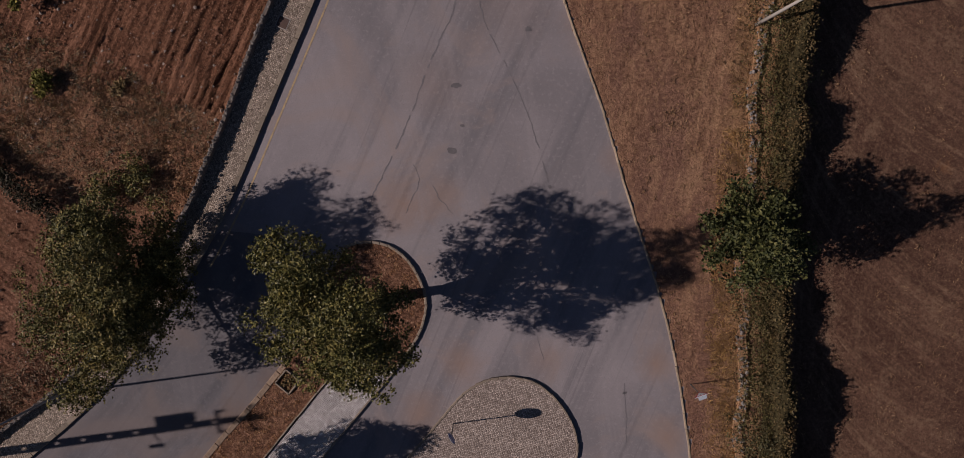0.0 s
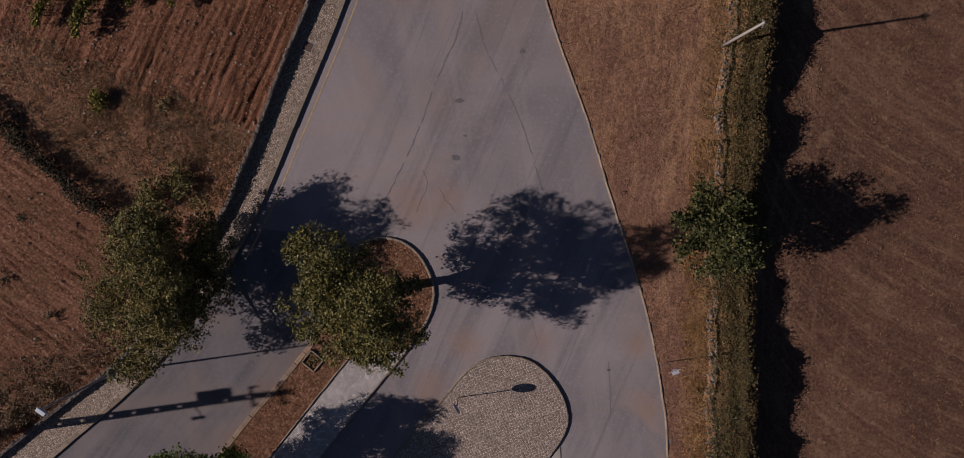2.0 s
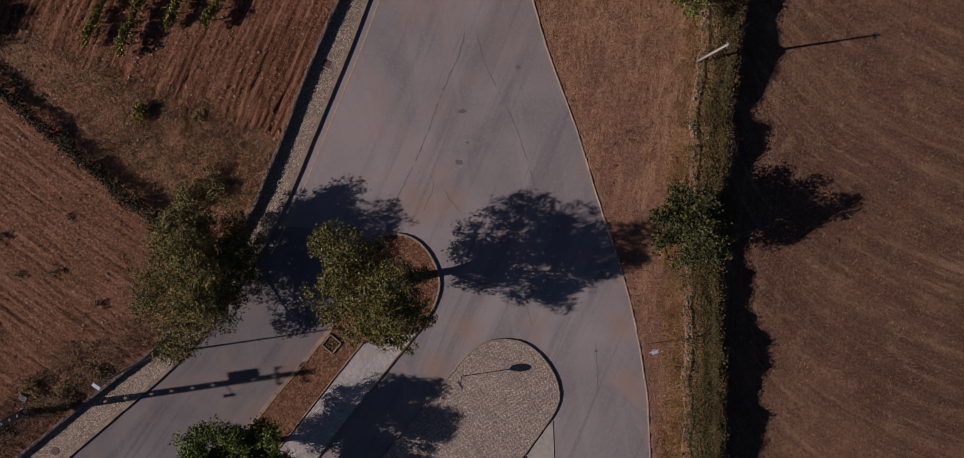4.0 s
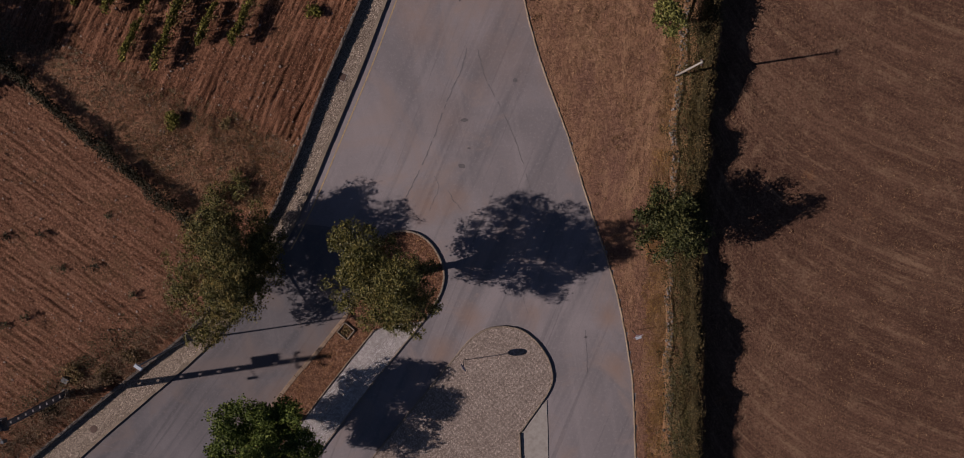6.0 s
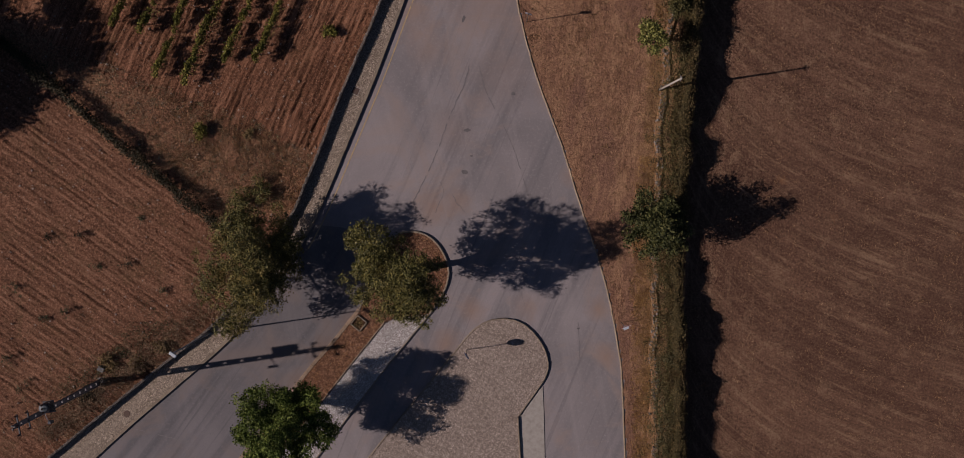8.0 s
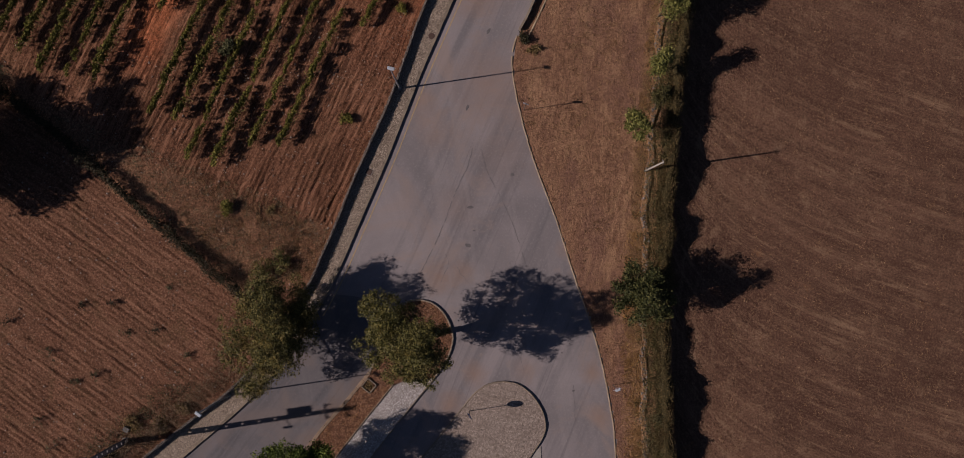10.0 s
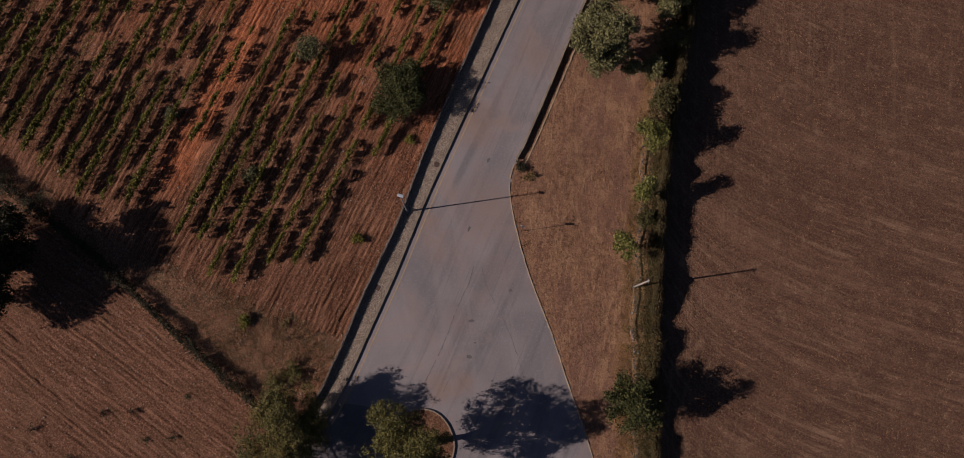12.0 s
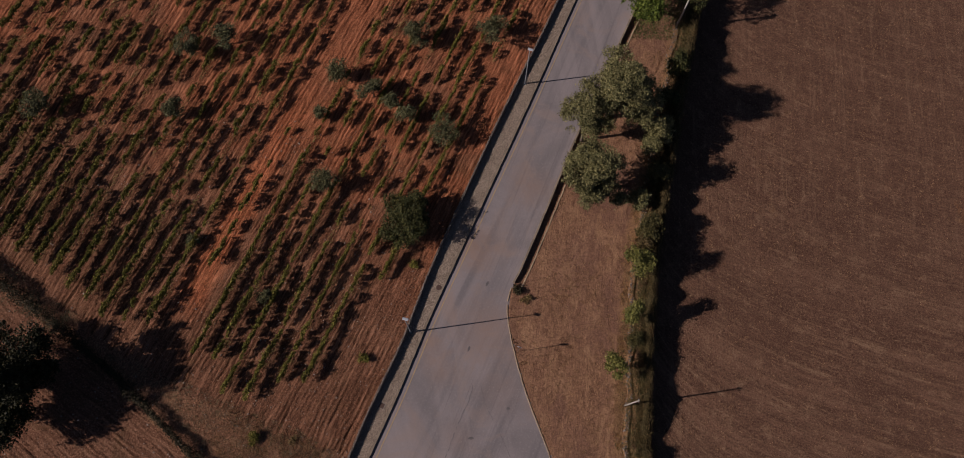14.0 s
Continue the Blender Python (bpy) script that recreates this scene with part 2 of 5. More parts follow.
def asphalt(name="asphalt", tone=(1.0, 1.0, 1.0), turn=25, ruts=0.7):
    n = Nodes(name)
    grit = n.noise(13.0, 5, 0.8)
    grain = n.noise(4.0, 6, 0.75)
    patch = n.noise(0.085, 4, 0.6, warp=0.9)
    wear = n.noise(0.5, 4, 0.6, turn, (1.0, 0.045, 1.0), 0.4)
    wear_south = n.noise(0.55, 4, 0.6, -8, (1.0, 0.045, 1.0), 0.4)
    thin = n.noise(2.2, 3, 0.6, turn - 3, (1.0, 0.02, 1.0), 0.3)
    c = n.mix((0.220, 0.199, 0.205), (0.315, 0.279, 0.285), n.ranged(patch, 0.36, 0.64))
    c = n.mix(c, (0.17, 0.160, 0.170), n.maths("MULTIPLY", n.ranged(wear, 0.50, 0.66), ruts))
    c = n.mix(c, (0.36, 0.318, 0.318), n.maths("MULTIPLY", n.ranged(wear_south, 0.54, 0.72), 0.4))
    c = n.mix(c, (0.16, 0.148, 0.155), n.maths("MULTIPLY", n.ranged(thin, 0.58, 0.70), 0.55))
    c = n.mix(c, (0.17, 0.152, 0.158), n.maths("MULTIPLY", n.ranged(grit, 0.52, 0.66), 0.5))
    c = n.mix(c, (0.37, 0.33, 0.33), n.maths("MULTIPLY", n.ranged(grain, 0.53, 0.66), 0.45))
    c = n.mix(c, (0.14, 0.127, 0.132), n.maths("MULTIPLY", n.ranged(n.noise(0.7, 6, 0.7), 0.62, 0.74), 0.4))
    c = n.mix(c, (0.33, 0.255, 0.225), n.maths("MULTIPLY", n.ranged(n.noise(0.15, 5, 0.65, warp=1.2), 0.50, 0.66), 0.6))
    drift = n.noise(0.55, 6, 0.75, warp=0.5)    # red earth dust, washed and carried on to the road in a few places
    for x, y, r, amount in DUST:
        far = n.node("ShaderNodeVectorMath")
        far.operation = "DISTANCE"
        n.link(n.where, far.inputs[0])
        far.inputs[1].default_value = (x, y, 0)
        near = n.ranged(n.maths("ADD", far.outputs["Value"], n.maths("MULTIPLY", drift, r * 1.2)), r * 1.5, r * 0.5)
        c = n.mix(c, (0.31, 0.205, 0.155), n.maths("MULTIPLY", near, min(0.75, amount * 1.4)))
    c = n.mix(c, tone, 1.0, "MULTIPLY")
    return n.done(c, 0.85, [(grit, 0.5, 0.015), (grain, 0.3, 0.02)], 0.25)


def cobbles(name, dark, mid, light, turn, size=0.105):
    """Small cut stones laid in rough rows, with sandy joints, worn and dirty in patches."""
    n = Nodes(name)
    v = n.cells(1.0 / size, turn, rnd=0.45)
    edge = n.cells(1.0 / size, turn, feature="DISTANCE_TO_EDGE", rnd=0.45)
    tone = n.node("ShaderNodeSeparateColor")
    n.link(v.outputs["Color"], tone.inputs[0])
    c = n.mix(dark, light, n.ranged(tone.outputs[0], 0.1, 0.9))
    c = n.mix(c, tuple(min(1.0, x * 1.35) for x in light), n.ranged(tone.outputs[1], 0.86, 0.95))
    c = n.mix(c, mid, 0.2)
    c = n.mix(c, dark, n.maths("MULTIPLY", n.ranged(n.noise(0.5, 7, 0.75, warp=0.5), 0.5, 0.64), 0.5))
    c = n.mix(c, light, n.maths("MULTIPLY", n.ranged(n.noise(0.9, 6, 0.75), 0.53, 0.66), 0.3))
    c = n.mix((0.13, 0.095, 0.07), c, n.ranged(edge.outputs["Distance"], 0.02, 0.14))
    return n.done(c, 0.85, [(n.ranged(edge.outputs["Distance"], 0.0, 0.16), 0.8, 0.02)], 0.3)


def plain(name, colour, rough=0.6, metal=0.0, wear=None, amount=0.4, scale=6.0, vary=0.0, specular=0.4):
    """One material with soft stains, grain and, for pieces, a tone of their own."""
    n = Nodes(name)
    grain = n.noise(scale, 6, 0.7)
    c = n.mix(colour, wear or tuple(v * 0.55 for v in colour), n.maths("MULTIPLY", n.ranged(grain, 0.42, 0.7), amount))
    if vary:
        h = n.node("ShaderNodeHueSaturation")
        n.link(n.ranged(n.piece(), 0.0, 1.0, (1 - vary, 1 + vary)), h.inputs["Value"])
        n.link(c, h.inputs["Color"])
        c = h.outputs[0]
    return n.done(c, rough, [(grain, 0.3, 0.02)], specular, metal)


def rubble(name, dark, light, by_piece=False):
    n = Nodes(name)
    c = n.mix(dark, light, n.piece() if by_piece else n.island())
    lichen = n.noise(9.0, 5, 0.7)
    c = n.mix(c, tuple(v * 0.45 for v in dark), n.maths("MULTIPLY", n.ranged(lichen, 0.5, 0.72), 0.6))
    return n.done(c, 0.9, [(lichen, 0.6, 0.03)], 0.2)


ROW_TURN = 24.9        # the vine rows lie this many degrees clockwise of north
M = dict(
    ground=dry_grass("far_ground", (0.10, 0.06, 0.035), (0.15, 0.09, 0.05), (0.22, 0.14, 0.08), 0),
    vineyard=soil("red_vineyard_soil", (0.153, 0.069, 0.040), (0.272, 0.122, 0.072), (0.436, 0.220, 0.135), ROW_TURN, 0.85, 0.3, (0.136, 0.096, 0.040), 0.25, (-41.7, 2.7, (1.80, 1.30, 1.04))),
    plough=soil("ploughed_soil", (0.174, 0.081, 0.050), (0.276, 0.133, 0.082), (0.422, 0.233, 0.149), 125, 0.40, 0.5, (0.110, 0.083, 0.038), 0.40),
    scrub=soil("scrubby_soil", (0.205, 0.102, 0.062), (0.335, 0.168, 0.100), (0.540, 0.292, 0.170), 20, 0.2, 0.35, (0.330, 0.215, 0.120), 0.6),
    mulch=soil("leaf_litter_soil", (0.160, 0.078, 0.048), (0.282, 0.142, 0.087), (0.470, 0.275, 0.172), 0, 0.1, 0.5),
    verge=dry_grass("dry_verge_grass", (0.190, 0.098, 0.063), (0.318, 0.171, 0.105), (0.490, 0.289, 0.168), 6, 0.20, (0.205, 0.107, 0.079), grain=0.6, relief=0.55, gold=(0.470, 0.285, 0.135)),
    meadow=mown("mown_dry_grass", (0.109, 0.056, 0.040), (0.183, 0.097, 0.065), (0.264, 0.148, 0.098), (0.390, 0.248, 0.156)),
    asphalt=asphalt(),
    asphalt_old=asphalt("older_darker_asphalt", (0.64, 0.66, 0.68), 39, 0.9),
    pole_grey=plain("grey_pole_concrete", (0.18, 0.175, 0.18), 0.85, amount=0.5, scale=3.0),
    tar=plain("dark_bitumen_seam", (0.127, 0.115, 0.119), 0.7, wear=(0.206, 0.188, 0.188), amount=0.5, scale=3.0),
    seam=plain("bitumen_joint_and_shadow", (0.165, 0.152, 0.157), 0.8, wear=(0.225, 0.205, 0.208), amount=0.9, scale=2.2),
    yellow=plain("worn_yellow_paint", (0.491, 0.346, 0.184), 0.8, wear=(0.234, 0.196, 0.173), amount=0.85, scale=2.5),
    cobble=cobbles("sandy_cobbles", (0.245, 0.194, 0.151), (0.388, 0.309, 0.245), (0.575, 0.468, 0.374), ROW_TURN),
    cobble_island=cobbles("pinkish_cobbles", (0.262, 0.206, 0.176), (0.405, 0.323, 0.276), (0.590, 0.485, 0.418), 12),
    cobble_white=cobbles("pale_grey_cobbles", (0.352, 0.321, 0.312), (0.609, 0.560, 0.540), (0.802, 0.752, 0.736), 38),
    kerb=plain("weathered_kerb_stone", (0.281, 0.225, 0.170), 0.85, wear=(0.145, 0.111, 0.085), amount=0.6, scale=5, vary=0.18),
    kerb_pale=plain("pale_kerb_stone", (0.45, 0.345, 0.235), 0.85, wear=(0.24, 0.17, 0.11), amount=0.6, scale=4, vary=0.2),
    concrete=plain("grey_concrete", (0.396, 0.363, 0.330), 0.85, wear=(0.220, 0.193, 0.171), amount=0.6, scale=2.0),
    pole=plain("pale_weathered_concrete", (0.38, 0.35, 0.31), 0.8, wear=(0.30, 0.27, 0.22), amount=0.5, scale=4.0),
    stone=rubble("rubble_wall_stone", (0.125, 0.107, 0.096), (0.270, 0.243, 0.222)),
    stone_piece=rubble("loose_wall_stone", (0.150, 0.126, 0.113), (0.310, 0.277, 0.254), True),
    clod=rubble("earth_clods", (0.204, 0.095, 0.056), (0.407, 0.215, 0.136)),
    pebble=rubble("pale_field_stones", (0.26, 0.19, 0.15), (0.50, 0.42, 0.36)),
    core=plain("earth_and_mortar", (0.16, 0.13, 0.11), 0.95, scale=3.0),
    bark=plain("grey_brown_bark", (0.13, 0.10, 0.075), 0.95, wear=(0.06, 0.045, 0.035), amount=0.8, scale=9.0),
    iron=plain("rusty_cast_iron", (0.115, 0.074, 0.062), 0.7, 0.3, wear=(0.12, 0.07, 0.05), amount=0.6),
    steel=plain("galvanised_steel", (0.30, 0.32, 0.34), 0.6, 0.4, amount=0.4),
    post_dark=plain("dull_painted_post", (0.10, 0.095, 0.09), 0.6, 0.2),
    lamp_head=plain("pale_lamp_housing", (0.55, 0.60, 0.66), 0.4, 0.2, amount=0.25),
    lens=plain("lamp_glass", (0.70, 0.72, 0.72), 0.15, amount=0.1),
    sign_face=plain("blue_sign_face", (0.035, 0.10, 0.32), 0.4, amount=0.15),
    sign_red=plain("red_sign_border", (0.40, 0.03, 0.03), 0.4, amount=0.15),
    sign_white=plain("white_sign_face", (0.66, 0.68, 0.72), 0.4, amount=0.15),
    sign_back=plain("grey_sign_back", (0.36, 0.37, 0.42), 0.5, 0.5, amount=0.3),
    ceramic=plain("brown_insulator", (0.10, 0.05, 0.035), 0.25, amount=0.2),
    transformer=plain("grey_transformer_paint", (0.075, 0.085, 0.100), 0.5, 0.2, amount=0.35),
    kerb_dusty=plain("dusty_kerb_stone", (0.33, 0.235, 0.165), 0.88, wear=(0.17, 0.115, 0.080), amount=0.7, scale=5, vary=0.2),
    oak=leaves("oak_leaves", (0.046, 0.049, 0.015), (0.126, 0.121, 0.035), (0.282, 0.236, 0.075), (0.320, 0.200, 0.053), 0.3, 0.42),
    autumn=leaves("turning_leaves", (0.054, 0.055, 0.019), (0.140, 0.132, 0.041), (0.312, 0.252, 0.082), (0.380, 0.230, 0.055), 0.40, 0.5),
    plane=leaves("bright_green_leaves", (0.032, 0.052, 0.008), (0.100, 0.143, 0.022), (0.225, 0.262, 0.054)),
    sapling=leaves("fresh_green_leaves", (0.078, 0.083, 0.022), (0.178, 0.178, 0.046), (0.320, 0.296, 0.092)),
    carob=leaves("blackish_green_leaves", (0.012, 0.014, 0.006), (0.030, 0.032, 0.012), (0.070, 0.066, 0.025)),
    fig=leaves("dark_green_leaves", (0.023, 0.029, 0.009), (0.061, 0.068, 0.021), (0.151, 0.142, 0.048)),
    almond=leaves("dull_green_leaves", (0.096, 0.095, 0.041), (0.202, 0.191, 0.081), (0.310, 0.284, 0.128), gloss=0.55),
    olive=leaves("silvery_olive_leaves", (0.044, 0.048, 0.021), (0.112, 0.114, 0.051), (0.240, 0.228, 0.112), gloss=0.55),
    vine=leaves("vine_leaves", (0.066, 0.068, 0.014), (0.168, 0.158, 0.030), (0.312, 0.262, 0.062), (0.36, 0.25, 0.055), 0.45, 0.75),
    row_weed=leaves("yellowing_weed_leaves", (0.105, 0.088, 0.030), (0.205, 0.165, 0.052), (0.330, 0.262, 0.090)),
    hedge=leaves("bramble_leaves", (0.050, 0.036, 0.015), (0.105, 0.078, 0.031), (0.180, 0.128, 0.054), (0.200, 0.108, 0.047), 0.5),
    hedge_green=leaves("green_bramble_leaves", (0.042, 0.040, 0.015), (0.094, 0.086, 0.031), (0.165, 0.140, 0.053), (0.190, 0.122, 0.042), 0.3),
    dark_shrub=leaves("dark_shrub_leaves", (0.016, 0.015, 0.008), (0.042, 0.037, 0.018), (0.092, 0.075, 0.037)),
    # dark fill of the solid core added inside the hedge to stop light
    hedge_core=plain("dark_core_fill", (0.055, 0.045, 0.022), 0.98, wear=(0.02, 0.016, 0.009), amount=0.8, scale=5.0, specular=0.05),
    weed=leaves("dry_weed_leaves", (0.108, 0.075, 0.035), (0.240, 0.166, 0.071), (0.407, 0.281, 0.118)),
    straw=leaves("straw_tufts", (0.290, 0.165, 0.085), (0.450, 0.272, 0.145), (0.610, 0.395, 0.220), gloss=0.8),
    gold=leaves("golden_straw_tufts", (0.400, 0.225, 0.085), (0.580, 0.345, 0.135), (0.700, 0.450, 0.190), gloss=0.8),
    dry_brush=leaves("dry_brushwood", (0.130, 0.086, 0.052), (0.245, 0.164, 0.098), (0.385, 0.262, 0.158)),
    brush=leaves("grey_green_weed_leaves", (0.050, 0.047, 0.024), (0.100, 0.092, 0.044), (0.180, 0.158, 0.080)),
    litter=leaves("fallen_leaves", (0.19, 0.085, 0.04), (0.32, 0.155, 0.075), (0.47, 0.28, 0.15), gloss=0.8),
    lawn=leaves("green_lawn_blades", (0.05, 0.07, 0.02), (0.09, 0.12, 0.035), (0.14, 0.17, 0.055), gloss=0.8),
)


# ------------------------------------------------------------------ mesh helpers
def as_mesh(name, verts, faces, materials, smooth=False, slots=None):
    me = bpy.data.meshes.new(name)
    me.from_pydata([tuple(v) for v in verts], [], [tuple(f) for f in faces])
    for m in materials if isinstance(materials, (list, tuple)) else [materials]:
        me.materials.append(m)
    if smooth:
        me.polygons.foreach_set("use_smooth", [True] * len(me.polygons))
    if slots is not None:
        me.polygons.foreach_set("material_index", slots)
    me.update()
    return me


def part(name, me, parent, label=""):
    """Links a mesh (or bmesh with its material) as one object under a thing or a part."""
    ob = new(name, me)
    ob.parent = parent
    return tagged(ob, label)


def thing(name, label, category, group="", at=(0, 0, 0), turn=0.0):
    ob = new(name)
    ob.empty_display_size = 0.2
    ob.matrix_basis = pose(*at, 0, 0, turn)
    return tagged(ob, label, category, group)


def setting(name, me, label, category):
    return tagged(new(name, me), label, category, kind="structure")


class Shape:
    """Gathers vertices and faces of one mesh."""

    def __init__(self):
        self.v, self.f = [], []

    def add(self, verts, faces):
        k = len(self.v)
        self.v.extend(verts)
        self.f.extend([tuple(i + k for i in f) for f in faces])
        return self

    def box(self, sx, sy, sz, m=Matrix(), bevel=0.0):
        """A box on its base, with its top edges drawn in by the bevel."""
        b = min(bevel, sx / 3, sy / 3, sz / 3)
        rings = [(0, 0), (0, sz - b), (b, sz)] if b else [(0, 0), (0, sz)]
        pts = []
        for inset, z in rings:
            x, y = sx / 2 - inset, sy / 2 - inset
            pts += [m @ Vector(p) for p in ((-x, -y, z), (x, -y, z), (x, y, z), (-x, y, z))]
        faces = [(3, 2, 1, 0)]
        for r in range(len(rings) - 1):
            faces += [(4 * r + i, 4 * r + (i + 1) % 4, 4 * r + 4 + (i + 1) % 4, 4 * r + 4 + i) for i in range(4)]
        k = 4 * (len(rings) - 1)
        return self.add(pts, faces + [(k, k + 1, k + 2, k + 3)])

    def tube(self, path, radii, sides=8, cap=True):
        """A tapered tube along a path."""
        path = [Vector(p) for p in path]
        pts, faces = [], []
        for i, p in enumerate(path):
            ahead = (path[min(i + 1, len(path) - 1)] - path[max(i - 1, 0)]).normalized()
            side = ahead.cross(Vector((0.3, 0.9, 0.2))).normalized()
            up = side.cross(ahead)
            for s in range(sides):
                a = 2 * math.pi * s / sides
                pts.append(p + radii[i] * (math.cos(a) * side + math.sin(a) * up))
        for i in range(len(path) - 1):
            for s in range(sides):
                a, b = i * sides + s, i * sides + (s + 1) % sides
                faces.append((a, b, b + sides, a + sides))
        if cap:
            faces += [tuple(range(sides))[::-1], tuple(range(len(pts) - sides, len(pts)))]
        return self.add(pts, faces)

    def lathe(self, rings, sides=12, m=Matrix()):
        """Rings of (radius, z), closed at both ends."""
        pts = [m @ Vector((r * math.cos(2 * math.pi * s / sides), r * math.sin(2 * math.pi * s / sides), z)) for r, z in rings for s in range(sides)]
        faces = [(i * sides + s, i * sides + (s + 1) % sides, (i + 1) * sides + (s + 1) % sides, (i + 1) * sides + s)
                 for i in range(len(rings) - 1) for s in range(sides)]
        faces += [tuple(range(sides))[::-1], tuple(range(len(pts) - sides, len(pts)))]
        return self.add(pts, faces)

    def mesh(self, name, material, smooth=False):
        return as_mesh(name, self.v, self.f, material, smooth)


def smooth_line(points, step=1.0, closed=False):
    """A Catmull-Rom line through the points, cut at about even steps."""
    p = [np.array(q, float) for q in points]
    n = len(p)
    out = []
    for i in range(n if closed else n - 1):
        a, b = p[i], p[(i + 1) % n]
        before = p[i - 1] if (i or closed) else 2 * a - b
        after = p[(i + 2) % n] if (closed or i + 2 < n) else 2 * b - a
        cuts = max(1, int(round(np.linalg.norm(b - a) / step)))
        for k in range(cuts):
            t = k / cuts
            out.append(0.5 * (2 * a + (b - before) * t + (2 * before - 5 * a + 4 * b - after) * t * t + (3 * a - before - 3 * b + after) * t**3))
    if not closed:
        out.append(p[-1])
    return np.array(out)


def even_line(line, step):
    """The same line, cut at even lengths."""
    d = np.r_[0, np.cumsum(np.linalg.norm(np.diff(line, axis=0), axis=1))]
    s = np.arange(0, d[-1], step)
    return np.stack([np.interp(s, d, line[:, k]) for k in range(2)], 1)


def beside(line, off):
    """The line moved sideways; to the right of its run where off is positive."""
    t = np.gradient(line, axis=0)
    t /= np.linalg.norm(t, axis=1)[:, None]
    return line + off * np.stack([t[:, 1], -t[:, 0]], 1)


def cut(line, low, high):
    return line[(line[:, 1] >= low) & (line[:, 1] <= high)]


def ribbon(name, left, right, z, material, crown=0.0):
    """A flat strip between two lines of as many points."""
    n = len(left)
    v = [(x, y, z) for x, y in left] + [(x, y, z + crown) for x, y in right]
    return as_mesh(name, v, [(i, n + i, n + i + 1, i + 1) for i in range(n - 1)], material)


def slab(name, outline, low, high, material):
    """A raised area with upright sides."""
    pts = [Vector((x, y, 0)) for x, y in outline]
    n = len(pts)
    tris = geometry.tessellate_polygon([pts])
    v = [(x, y, low) for x, y in outline] + [(x, y, high) for x, y in outline]
    area = sum(outline[i][0] * outline[(i + 1) % n][1] - outline[(i + 1) % n][0] * outline[i][1] for i in range(n))
    f = []
    for a, b, c in tris:
        up = (pts[b] - pts[a]).cross(pts[c] - pts[a]).z > 0
        f.append((n + a, n + b, n + c) if up else (n + a, n + c, n + b))
    for i in range(n):
        j = (i + 1) % n
        f.append((i, j, n + j, n + i) if area > 0 else (j, i, n + i, n + j))
    return as_mesh(name, v, f, material)


def inside(x, y, poly):
    hit = np.zeros(x.shape, bool)
    for (ax, ay), (bx, by) in zip(poly, np.roll(poly, -1, axis=0)):
        cross = (ay > y) != (by > y)
        with np.errstate(divide="ignore", invalid="ignore"):
            hit ^= cross & (x < (bx - ax) * (y - ay) / (by - ay) + ax)
    return hit


rng = np.random.default_rng(7)
LATTICE = rng.random((256, 256))


def wave_noise(x, y, scale):
    """Smooth noise from 0 to 1 at places of an array."""
    x, y = np.asarray(x) / scale + 500.0, np.asarray(y) / scale + 500.0
    i, j = np.floor(x).astype(int), np.floor(y).astype(int)
    u, v = x - i, y - j
    u, v = u * u * (3 - 2 * u), v * v * (3 - 2 * v)
    at = lambda a, b: LATTICE[(i + a) % 256, (j + b) % 256]
    return (at(0, 0) * (1 - u) + at(1, 0) * u) * (1 - v) + (at(0, 1) * (1 - u) + at(1, 1) * u) * v


def field(name, poly, turn, across, along, height, material, label, category):
    """A piece of ground as a grid laid along its furrows (turned clockwise of north), cut to an outline."""
    poly = np.array(poly, float)
    c, s = math.cos(radians(turn)), math.sin(radians(turn))
    u, v = poly @ (c, -s), poly @ (s, c)
    us, vs = np.arange(u.min() - across, u.max() + across, across), np.arange(v.min() - along, v.max() + along, along)
    gu, gv = np.meshgrid(us, vs)
    x, y = gu * c + gv * s, -gu * s + gv * c
    z = height(x, y, gu, gv)
    keep = inside(x, y, poly)
    cells = keep[:-1, :-1] | keep[1:, :-1] | keep[:-1, 1:] | keep[1:, 1:]
    index = np.arange(x.size).reshape(x.shape)
    quads = np.stack([index[:-1, :-1][cells], index[:-1, 1:][cells], index[1:, 1:][cells], index[1:, :-1][cells]], 1)
    used, back = np.unique(quads, return_inverse=True)
    v3 = np.stack([x.ravel()[used], y.ravel()[used], z.ravel()[used]], 1)
    me = as_mesh(name, v3.tolist(), back.reshape(-1, 4).tolist(), material, True)
    return setting(name, me, label, category)


# ------------------------------------------------------------------ the plan
KERB = smooth_line([(-46, -33), (-35.97, -24.08), (-33.63, -22.02), (-27.85, -17.2), (-25.49, -15.2), (-23.1, -12.79), (-21.31, -10.47), (-19.42, -8.1),
                    (-17.6, -5.4), (-16.0, -2.5), (-14.9, -0.2), (-13.5, 3.0), (-11.78, 6.9), (-10.0, 11.0), (-6.85, 18.9), (-3.9, 25.6),
                    (0.67, 35.8), (4.7, 44.8), (8.2, 52.8), (11.9, 61.4), (21.5, 83), (40, 124)])
WALL = smooth_line([(-49, -31), (-38.94, -22.9), (-31.4, -16.9), (-25.7, -12.45), (-21.7, -7.5), (-18.15, -2.0), (-17.3, -0.1), (-15.85, 3.1), (-14.25, 7.1),
                    (-12.8, 10.4), (-10.02, 16.5), (-7.2, 24.2), (-4.3, 31.1), (-1.3, 38.0), (1.7, 44.8), (4.7, 51.2), (9.3, 61.0), (18.9, 83), (37.3, 124)])
